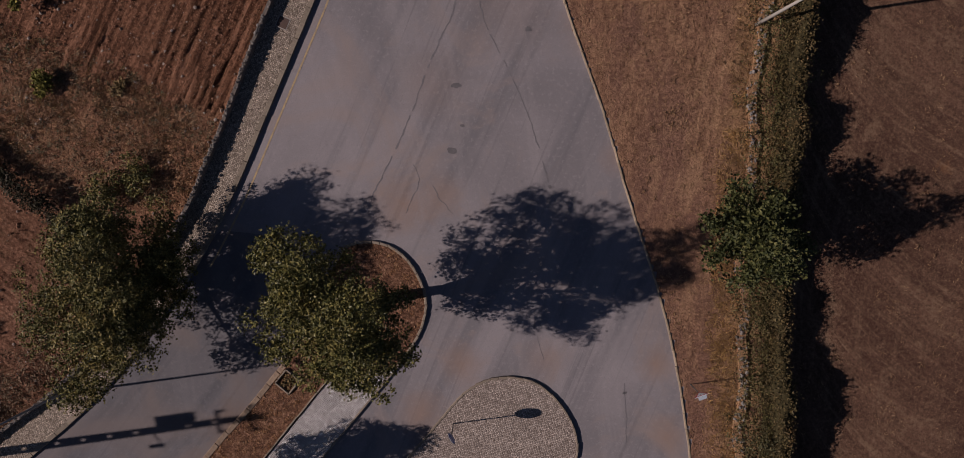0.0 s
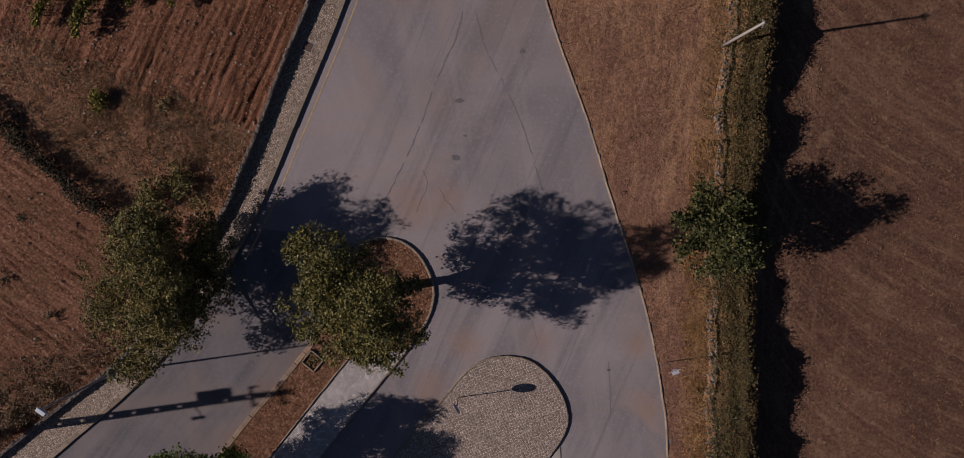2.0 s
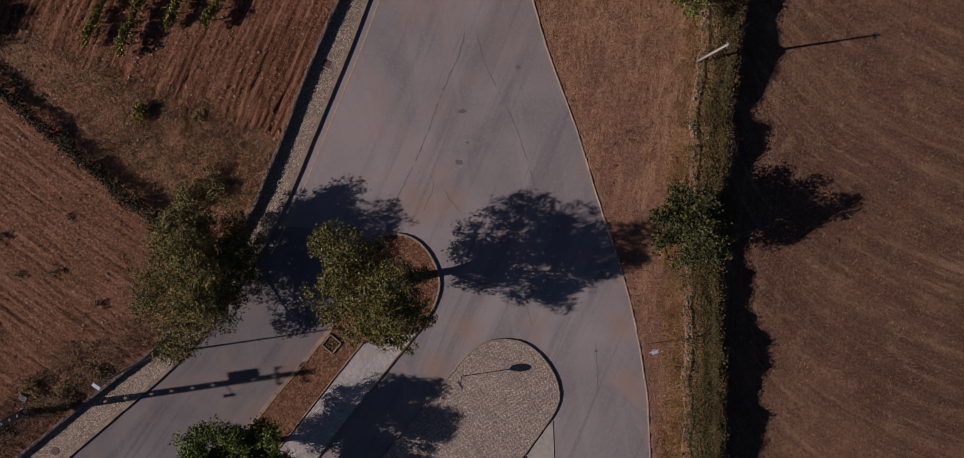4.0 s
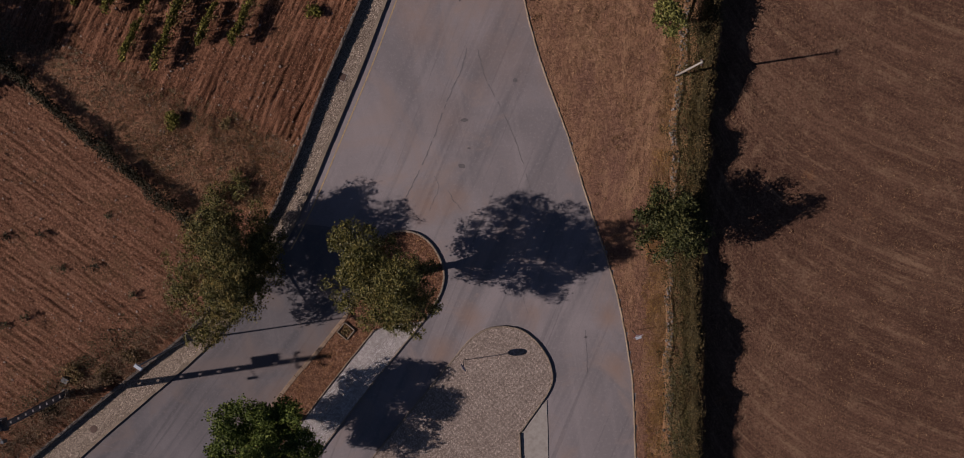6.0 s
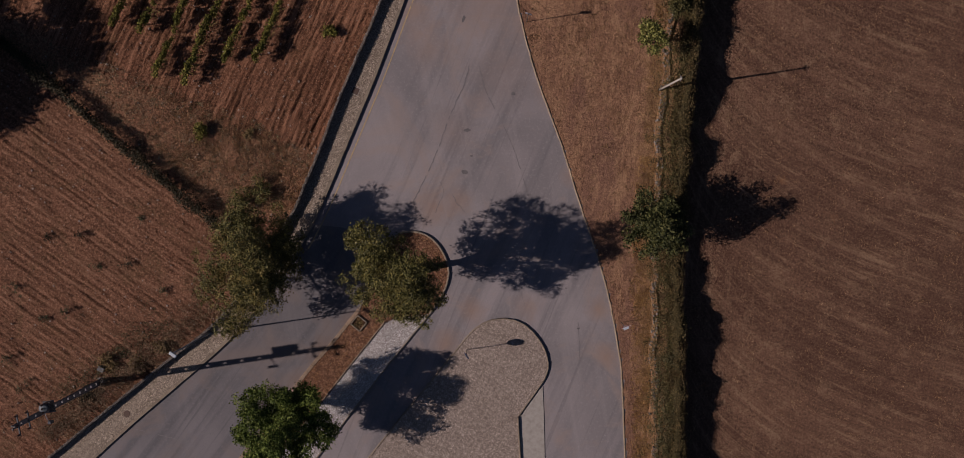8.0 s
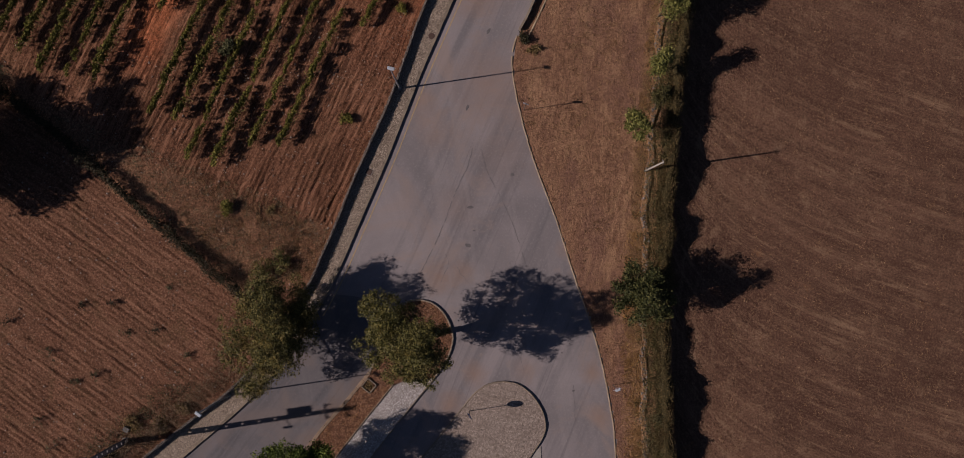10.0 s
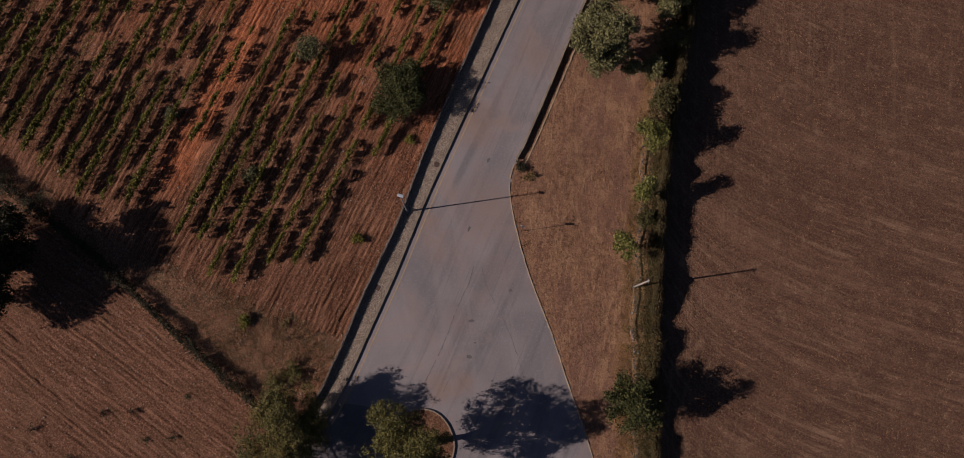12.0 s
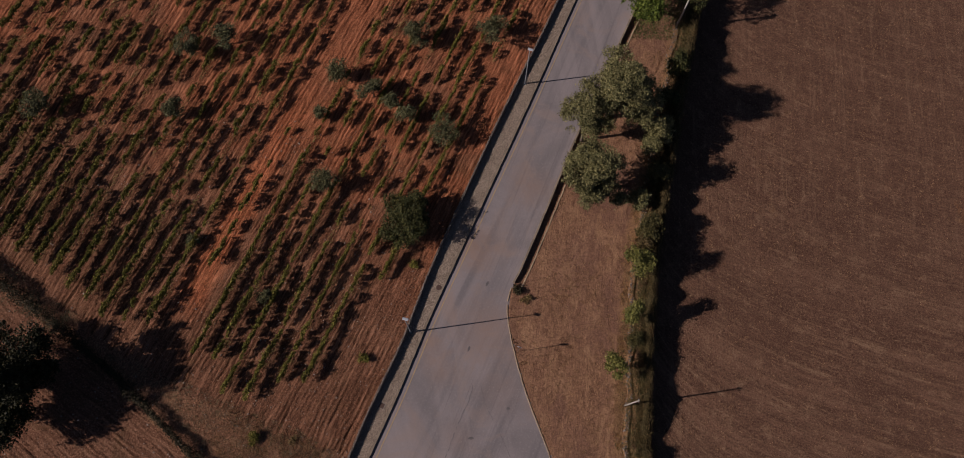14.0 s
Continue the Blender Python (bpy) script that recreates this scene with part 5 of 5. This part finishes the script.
def stone_wall(name, line, width, height, label, seed, low, high, near, core="core", many=22, stones=(0.10, 0.26)):
    """An earth-cored wall faced and topped with rough stones. The stretch near holds its top stones singly."""
    rnd = np.random.default_rng(seed)
    ob = setting(name, None, label, "wall")
    k = len(line)
    sides = [(-width / 2, -0.2), (-width / 2 * 0.85, height * 0.9), (width / 2 * 0.85, height * 0.9), (width / 2, -0.2)]
    v = [(*p, z) for off, z in sides for p in beside(line, off)]
    f = [(r * k + i, r * k + i + 1, (r + 1) * k + i + 1, (r + 1) * k + i) for r in range(3) for i in range(k - 1)]
    part("wall_core", as_mesh("wall_core", v, f, M[core]), ob)
    d = np.r_[0, np.cumsum(np.linalg.norm(np.diff(line, axis=0), axis=1))]
    t = np.gradient(line, axis=0)
    t /= np.linalg.norm(t, axis=1)[:, None]
    m = int(d[-1] * many * width / 0.45)
    s = rnd.random(m) * d[-1]
    off = rnd.uniform(-0.5, 0.5, m) * width
    x, y = np.interp(s, d, line[:, 0]), np.interp(s, d, line[:, 1])
    tx, ty = np.interp(s, d, t[:, 0]), np.interp(s, d, t[:, 1])
    z = height * (0.88 + 0.16 * wave_noise(s, s * 0, 1.5)) + rnd.uniform(-0.08, 0.06, m)
    edge = np.abs(off) > width * 0.36
    z[edge] = rnd.uniform(0.05, 1.0, edge.sum()) * height
    places, sizes = np.stack([x + ty * off, y - tx * off, z], 1), rnd.uniform(*stones, m)
    single = np.flatnonzero((y > near[0]) & (y < near[1]) & ~edge & (sizes > 0.6 * stones[1]))[:280]
    for i in single:
        st = part("stone", STONE_OBJECTS[int(rnd.integers(len(STONE_OBJECTS)))], ob)
        st.matrix_basis = pose(*places[i], 0, 0, float(rnd.uniform(0, 360))) @ Matrix.Diagonal((*(rnd.uniform(0.85, 1.3, 3) * sizes[i]), 1))
    rest = np.ones(m, bool)
    rest[single] = False
    heap("rubble", places[rest], sizes[rest], M["stone"], seed + 1, "rough grey rubble stones", "stone", ob)


STONE_OBJECTS = []
for me in STONES:
    c = me.copy()
    c.materials.append(M["stone_piece"])
    STONE_OBJECTS.append(c)
stone_wall("wall_west", cut(beside(WALL, -0.08), -30, 92), 0.25, 0.82, "low rubble stone wall between pavement and field", 510, -30, 92, (2, 24), many=40, stones=(0.08, 0.165))
east = even_line(cut(beside(HEDGE, 0.25), -40, 60), 0.6)
east[:, 0] += 0.7 * (wave_noise(east[:, 1], east[:, 1] * 0 + 3, 2.6) - 0.5) + 0.3 * (wave_noise(east[:, 1], east[:, 1] * 0 + 8, 0.9) - 0.5)
stone_wall("wall_east", east, 0.62, 0.24, "tumbledown rubble wall under the hedge", 520, -40, 60, (-14, 12), "verge", 9)


# ------------------------------------------------------------------ street furniture
def street_lamp(x, y, turn):
    ob = thing("street_lamp", "tall galvanised street lamp beside the stone wall", "street lamp", "street lamps along the pavement", (x, y, 0.20), turn)
    part("base_plate", Shape().box(0.34, 0.34, 0.05, bevel=0.01).mesh("base_plate", M["steel"]), ob)
    part("pole", Shape().tube([(0, 0, 0), (0, 0, 1.2), (0, 0, 1.25), (0, 0, 8.8)], [0.10, 0.10, 0.075, 0.05], 10).mesh("pole", M["steel"], True), ob)
    part("arm", Shape().tube([(0, 0, 8.7), (0.02, 0, 8.86), (0.10, 0, 8.95)], [0.045, 0.045, 0.04], 8).mesh("arm", M["steel"], True), ob)
    part("door", Shape().box(0.02, 0.12, 0.45, Matrix.Translation((0.10, 0, 0.5))).mesh("door", M["steel"]), ob)
    head = part("lamp_head", Shape().box(0.66, 0.30, 0.13, Matrix.Translation((0.10, 0, 8.92)), 0.05).mesh("lamp_head", M["lamp_head"]), ob, "pale lamp housing")
    part("lens", Shape().box(0.42, 0.17, 0.03, Matrix.Translation((0.14, 0, 8.895))).mesh("lens", M["lens"]), head, "frosted lamp glass")
    return ob


street_lamp(-9.15, 17.6, -15)
street_lamp(-26.65, -13.6, -35)
street_lamp(5.15, 50.2, -20)
street_lamp(21.5, 86.0, -20)


def sign_post(label, x, y, height, facing):
    ob = thing("road_sign", label, "road sign", "road signs", (x, y, 0.0), facing)
    part("post", Shape().lathe([(0.035, -0.3), (0.035, height), (0.02, height + 0.01)], 10).mesh("post", M["post_dark"]), ob)
    part("clamp", Shape().box(0.09, 0.09, 0.05, Matrix.Translation((0, -0.02, height - 0.3))).mesh("clamp", M["steel"]), ob)
    return ob


def plate(outline, depth, material, name, y=-0.05):
    """An upright plate with its face towards -y."""
    k = len(outline)
    v = [(x, y, z) for x, z in outline] + [(x, y + depth, z) for x, z in outline]
    f = [tuple(range(k)), tuple(range(2 * k - 1, k - 1, -1))] + [(i, k + i, k + (i + 1) % k, (i + 1) % k) for i in range(k)]
    return as_mesh(name, v, f, material)


def round_outline(cx, cz, rx, rz, sides=24):
    return [(cx + rx * math.cos(2 * math.pi * i / sides), cz + rz * math.sin(2 * math.pi * i / sides)) for i in range(sides)]


s1 = sign_post("dark post with a rounded sign on the cobbled island", -2.23, -15.37, 3.35, 125)
sp = part("sign_plate", plate(round_outline(0, 2.95, 0.36, 0.50), 0.03, M["sign_back"], "sign_plate"), s1, "grey-backed rounded sign plate")
part("sign_face", plate(round_outline(0, 2.95, 0.34, 0.48), 0.004, M["sign_face"], "sign_face", -0.056), sp, "blue sign face")
s2 = sign_post("dark post with a triangular sign and a plate on the verge", 12.38, -12.89, 2.75, 200)
sp = part("sign_plate", plate([(-0.45, 2.72), (0, 1.95), (0.45, 2.72)], 0.03, M["sign_white"], "sign_plate"), s2, "white and red triangular sign plate")
part("sign_border", plate([(-0.43, 2.71), (0, 1.97), (0.43, 2.71)], 0.004, M["sign_red"], "sign_border", -0.056), sp, "red border")
part("sign_centre", plate([(-0.30, 2.64), (0, 2.12), (0.30, 2.64)], 0.004, M["sign_white"], "sign_centre", -0.062), sp)
part("hood", Shape().box(0.5, 0.2, 0.03, Matrix.Translation((0, 0.08, 2.74)), 0.01).mesh("hood", M["lamp_head"]), s2, "pale top plate")
s3 = sign_post("thin dark post with a small sign on the dry verge", 3.58, 15.27, 3.7, 160)
sp = part("sign_plate", plate(round_outline(0, 3.35, 0.30, 0.30), 0.03, M["sign_back"], "sign_plate"), s3, "small round sign plate")
part("sign_face", plate(round_outline(0, 3.35, 0.28, 0.28), 0.004, M["sign_white"], "sign_face", -0.056), sp)

# the pale pole in the hedge
pole = thing("utility_pole", "pale slender concrete utility pole leaning out of the hedge", "utility pole", "utility poles", (15.9, 8.9, 0.0))
part("shaft", Shape().tube([(0, 0, -0.4), (0.0, 0, 4.0), (0.0, 0, 8.5)], [0.115, 0.095, 0.07], 10).mesh("shaft", M["pole"], True), pole)
part("bracket", Shape().box(0.10, 0.5, 0.06, Matrix.Translation((0.0, 0, 8.2))).mesh("bracket", M["steel"]), pole)
for k in (-1, 1):
    part("insulator", Shape().lathe([(0.03, 8.26), (0.06, 8.30), (0.04, 8.36), (0.05, 8.40), (0.015, 8.45)], 10, Matrix.Translation((0, 0.2 * k, 0))).mesh("insulator", M["ceramic"]), pole)
pole2 = thing("utility_pole", "pale slender concrete utility pole beside the hedge", "utility pole", "utility poles", (25.6, 58.5, 0.0))
part("shaft", Shape().tube([(0, 0, -0.4), (0.0, 0, 4.0), (0.0, 0, 8.5)], [0.15, 0.125, 0.09], 10).mesh("shaft", M["pole"], True), pole2)
part("bracket", Shape().box(0.10, 0.5, 0.06, Matrix.Translation((0.0, 0, 8.2))).mesh("bracket", M["steel"]), pole2)


# the tall ladder-type pole with its transformer
def power_pole(x, y, turn):
    ob = thing("power_pole", "tall slotted concrete power pole with a transformer", "power pole", at=(x, y, 0), turn=turn)
    top = 14.3
    for side in (-1, 1):
        part("flange", Shape().tube([(0, side * 0.22, -0.3), (0, side * 0.12, top)], [0.12, 0.08], 4).mesh("flange", M["pole_grey"]), ob)
    for k in range(14):
        z = 0.3 + k * 1.0
        w = 0.44 - 0.20 * z / top
        part("web", Shape().box(0.14, w, 0.76, Matrix.Translation((0, 0, z))).mesh("web", M["pole_grey"]), ob)
    part("cross_arm", Shape().box(0.10, 1.7, 0.10, Matrix.Translation((0.12, 0, 13.6)), 0.01).mesh("cross_arm", M["transformer"]), ob)
    part("cross_arm", Shape().box(0.10, 1.5, 0.10, Matrix.Translation((0.12, 0, 12.2)), 0.01).mesh("cross_arm", M["transformer"]), ob)
    for k, z in ((-0.75, 13.70), (0.0, 13.70), (0.75, 13.70), (-0.65, 12.30), (0.65, 12.30)):
        part("insulator", Shape().lathe([(0.05, z), (0.10, z + 0.06), (0.05, z + 0.12), (0.09, z + 0.18), (0.04, z + 0.24), (0.02, z + 0.34)], 10, Matrix.Translation((0.12, k, 0))).mesh("insulator", M["ceramic"]), ob)
    part("platform", Shape().box(0.9, 1.0, 0.10, Matrix.Translation((0.55, 0.35, 9.9))).mesh("platform", M["transformer"]), ob)
    tank = part("transformer", Shape().lathe([(0.36, 10.0), (0.40, 10.05), (0.40, 10.85), (0.34, 10.95), (0.12, 10.98)], 14, Matrix.Translation((0.60, 0.45, 0))).mesh("transformer", M["transformer"]), ob, "grey finned transformer")
    for k in range(7):
        part("fin", Shape().box(0.16, 0.05, 0.6, Matrix.Translation((1.05, 0.45 + (k - 3) * 0.13, 10.12))).mesh("fin", M["transformer"]), tank)
    for k in (-0.3, 0, 0.3):
        part("bushing", Shape().lathe([(0.06, 10.84), (0.09, 10.92), (0.05, 11.0), (0.08, 11.08), (0.02, 11.2)], 10, Matrix.Translation((0.6, 0.45 + k, 0))).mesh("bushing", M["ceramic"]), tank)
    part("switch_box", Shape().box(0.28, 0.24, 0.45, Matrix.Translation((0.3, -1.0, 9.5)), 0.03).mesh("switch_box", M["transformer"]), ob)
    part("bracket", Shape().tube([(0, -0.15, 9.8), (0.15, -0.6, 9.9), (0.3, -1.0, 9.85)], [0.03, 0.03, 0.03], 6).mesh("bracket", M["steel"]), ob)
    part("plinth", Shape().box(0.6, 0.8, 0.22, Matrix.Translation((0, 0, -0.1)), 0.04).mesh("plinth", M["pole_grey"]), ob)
    return ob


power_pole(-37.16, -18.19, 8)
block = thing("cable_cabinet", "pale concrete cable cabinet beside the power pole", "cabinet", at=(-36.9, -16.9, 0), turn=-30)
part("cabinet_body", Shape().box(0.55, 0.4, 0.6, bevel=0.02).mesh("cabinet_body", M["pole_grey"]), block)
part("lid", Shape().box(0.62, 0.46, 0.06, Matrix.Translation((0, 0, 0.6)), 0.02).mesh("lid", M["pole_grey"]), block)

# the timber-edged planting box in the island
box = thing("planting_box", "square timber-edged planting bed in the island", "planter", at=(-12.45, -12.75, 0.12), turn=-40)
for k in range(4):
    a = math.pi / 2 * k
    b = part("board", Shape().box(1.18, 0.10, 0.16, bevel=0.015).mesh("board", M["kerb"]), box)
    b.matrix_basis = pose(0.54 * math.cos(a), 0.54 * math.sin(a), 0, 0, 0, 90 + 90 * k)
tagged(part("weeds", leaf_mesh("weeds", np.random.default_rng(5).normal(0, 0.22, (160, 3)) * (1, 1, 0.15) + (0, 0, 0.08), 0.14, M["weed"], np.random.default_rng(6)), box), "dry weeds in the planting bed", kind="stuff")


# ------------------------------------------------------------------ loose stuff on the ground
def scatter(poly, count, seed, spread=None):
    rnd = np.random.default_rng(seed)
    poly = np.array(poly, float)
    lo, hi = poly.min(0), poly.max(0)
    p = lo + rnd.random((count * 3, 2)) * (hi - lo)
    p = p[inside(p[:, 0], p[:, 1], poly)]
    if spread:
        p = p[wave_noise(p[:, 0], p[:, 1], spread) > rnd.random(len(p)) * 0.9]
    return p[:count], rnd


WEST = [(-70, -24), (-40, -24), (-32, -17.6), (-26.5, -12.6), (-22.3, -7.5), (-18.6, -2), (-16.4, 3), (-13.5, 10.2), (-7.8, 24), (-2, 38), (-20, 45), (-70, 45)]


def clods(name, places, sizes, material, seed, label):
    """Small angular crumbs of earth, eight faces each, in one mesh."""
    rnd = np.random.default_rng(seed)
    k = len(places)
    corners = np.array([(1, 0, 0), (0, 1, 0), (-1, 0, 0), (0, -1, 0), (0, 0, 0.8), (0, 0, -0.6)]) * 0.5
    v = corners[None] * rnd.uniform(0.55, 1.35, (k, 6, 1)) * np.asarray(sizes)[:, None, None]
    a = rnd.uniform(0, 6.28, k)
    x = v[..., 0] * np.cos(a)[:, None] - v[..., 1] * np.sin(a)[:, None]
    y = v[..., 0] * np.sin(a)[:, None] + v[..., 1] * np.cos(a)[:, None]
    v = (np.stack([x, y, v[..., 2]], -1) + places[:, None]).reshape(-1, 3)
    f = (np.array([(0, 1, 4), (1, 2, 4), (2, 3, 4), (3, 0, 4), (1, 0, 5), (2, 1, 5), (3, 2, 5), (0, 3, 5)])[None] + 6 * np.arange(k)[:, None, None]).reshape(-1, 3)
    return tagged(new(name, as_mesh(name, v.tolist(), f.tolist(), material)), label, "soil", kind="stuff")


CORNER = [(-18, 4.2), (-14.8, 7.4), (-10.8, 16.5), (-6.2, 27), (-16, 29), (-32, 15), (-36, 10.5), (-26, 7)]
p, rnd = scatter(CORNER, 9000, 605, 3.0)
clods("earth_clods", np.c_[p, np.full(len(p), 0.04)], 0.05 + 0.09 * rnd.random(len(p)) ** 2, M["clod"], 606, "crumbly brown clods on vineyard soil")
p, rnd = scatter(CORNER, 350, 607, 6.0)
heap("field_stones", np.c_[p, np.full(len(p), 0.05)], 0.06 + 0.12 * rnd.random(len(p)) ** 3, M["pebble"], 608, "scattered pale stones on vineyard soil", "stones")
p, rnd = scatter(WEST, 13000, 601, 3.0)
clods("earth_clods", np.c_[p, np.full(len(p), 0.03)], 0.06 + 0.15 * rnd.random(len(p)) ** 2.5, M["clod"], 602, "crumbly reddish brown clods on ploughed soil")
p, rnd = scatter(WEST, 2600, 603, 6.0)
heap("field_stones", np.c_[p, np.full(len(p), 0.03)], 0.07 + 0.15 * rnd.random(len(p)) ** 2.5, M["pebble"], 604, "scattered pale stones on ploughed soil", "stones")


def tufts(name, poly, count, size, leaf, seed, label, category, spread=3.0, lift=0.05, z=0.04, thin=0.13):
    p, rnd = scatter(poly, count, seed, spread)
    c = np.repeat(np.c_[p, np.full(len(p), z)], 6, axis=0) + rnd.normal(0, 1, (len(p) * 6, 3)) * (size * 0.7, size * 0.7, lift)
    c[:, 2] = np.maximum(c[:, 2], z)
    tagged(new(name, leaf_mesh(name, c, size, M[leaf], rnd, 3.5, thin)), label, category, kind="stuff")


verge_poly = [*[tuple(p) for p in cut(beside(right_edge, 0.2), -30, 62)[::3]], *[tuple(p) for p in cut(beside(HEDGE, 0.2), -30, 62)[::-3]]]
tufts("straw", [*[tuple(p) for p in cut(beside(HEDGE, -1.3), -30, 62)[::3]], *[tuple(p) for p in cut(beside(HEDGE, 0.1), -30, 62)[::-3]]], 9000, 0.2, "straw", 610, "dense dry straw along the rubble wall", "grass", 3.0)
tufts("straw", [*[tuple(p) for p in cut(beside(WALL, -0.75), 2, 60)[::3]], *[tuple(p) for p in cut(beside(WALL, -0.05), 2, 60)[::-3]]], 2600, 0.2, "straw", 616, "dry straw along the foot of the field wall", "grass", 2.0, z=0.12)
tufts("golden_straw", [*[tuple(p) for p in cut(beside(HEDGE, -1.9), -30, 3)[::2]], *[tuple(p) for p in cut(beside(HEDGE, -0.1), -30, 3)[::-2]]], 1500, 0.2, "gold", 612, "golden dry straw beside the rubble wall", "grass", 2.5)
tufts("golden_straw", [*[tuple(p) for p in cut(beside(HEDGE, -1.2), 3, 34)[::2]], *[tuple(p) for p in cut(beside(HEDGE, -0.1), 3, 34)[::-2]]], 900, 0.2, "gold", 620, "golden dry straw beside the rubble wall", "grass", 2.5)
tufts("straw", verge_poly, 4000, 0.20, "straw", 611, "dry straw-coloured grass tufts on the verge", "grass")
tufts("dry_weeds", [(-36, 9), (-26.5, -2), (-18.8, -2), (-16, 3), (-22, 6.5), (-30, 10)], 250, 0.18, "weed", 613, "dull dry weeds on trodden soil", "weeds", 2.2, 0.08)
tufts("straw", [(-34, 8), (-26.5, -2), (-18.8, -2), (-16, 3), (-22, 6.5), (-30, 9)], 1900, 0.2, "straw", 614, "straw-coloured grass tufts on trodden soil", "grass", 2.2, 0.03)
belt("brushwood", cut(beside(WALL, -1.7), -24, -10.5), 2.6, 0.8, 520, "dry_brush", 0.11, 211, "soft dry brushwood and weeds along the wall", "weeds", patch=1.6)
belt("brushwood", cut(beside(WALL, -3.6), -22, -12), 2.4, 0.5, 200, "brush", 0.11, 213, "low grey-green weeds beside the wall", "weeds", patch=1.3)
tufts("straw", [(-48, -23), (-40, -23), (-32, -17.3), (-26.2, -12.4), (-28.5, -12.2), (-35, -14.5), (-44, -18)], 500, 0.2, "straw", 616, "straw-coloured grass tufts along the wall", "grass", 2.0, 0.1)
TRODDEN = [(-46, 15.6), (-36, 7.2), (-26.2, -1.6), (-18.8, -2), (-16.6, 3), (-22, 6.5), (-30, 9.4), (-38, 13)]
tufts("dry_weeds", TRODDEN, 3000, 0.12, "dry_brush", 621, "thin dry brushwood on trodden soil", "weeds", 1.6, 0.14, thin=0.35)
tufts("dry_weeds", TRODDEN, 700, 0.13, "brush", 622, "grey-green weeds on trodden soil", "weeds", 1.2, 0.14, thin=0.45)
tufts("fallen_leaves", head_soil, 3600, 0.10, "litter", 617, "fallen orange-brown leaves on the island soil", "leaves", 2.0, 0.005, 0.135, 0.6)
tufts("straw", [(17.5, -30), (70, -30), (75, 70), (30, 70), (19, 12)], 3000, 0.2, "straw", 618, "short straw stubble on the mown field", "grass", 7.0, 0.03, 0.03)
p, rnd = scatter([(19.6, 57.0), (25.4, 56.6), (27.0, 66.0), (22.5, 66.0)], 2600, 619)
tagged(new("lawn", leaf_mesh("lawn", np.c_[p, np.full(len(p), 0.09)] + rnd.normal(0, 0.02, (len(p), 3)), 0.22, M["lawn"], rnd, 0.3, 0.4)), "patch of watered green lawn on the verge", "grass", kind="stuff")
for k, (x, y, r, h) in enumerate(((-38.7, -4.1, 0.7, 0.8), (-44.8, -8.9, 0.9, 1.0), (-40.2, -11.6, 0.8, 0.9), (-34.4, -7.0, 0.6, 0.6), (-30.7, -9.5, 0.45, 0.5), (-46.0, -15.8, 0.8, 0.8), (-49.2, -5.9, 0.8, 0.8),
                                  (-42.5, -11.9, 0.6, 0.4), (-44.4, -18.7, 0.7, 0.4), (-41.8, -4.2, 0.5, 0.35), (-32.9, -2.9, 0.6, 0.4), (-37.0, -7.2, 0.6, 0.35))):
    bush("spindly grey-green weed standing in the ploughed field", x, y, h, r, "brush" if k % 3 else "dark_shrub", 640 + k, "weed_plant", 130, 0.12)
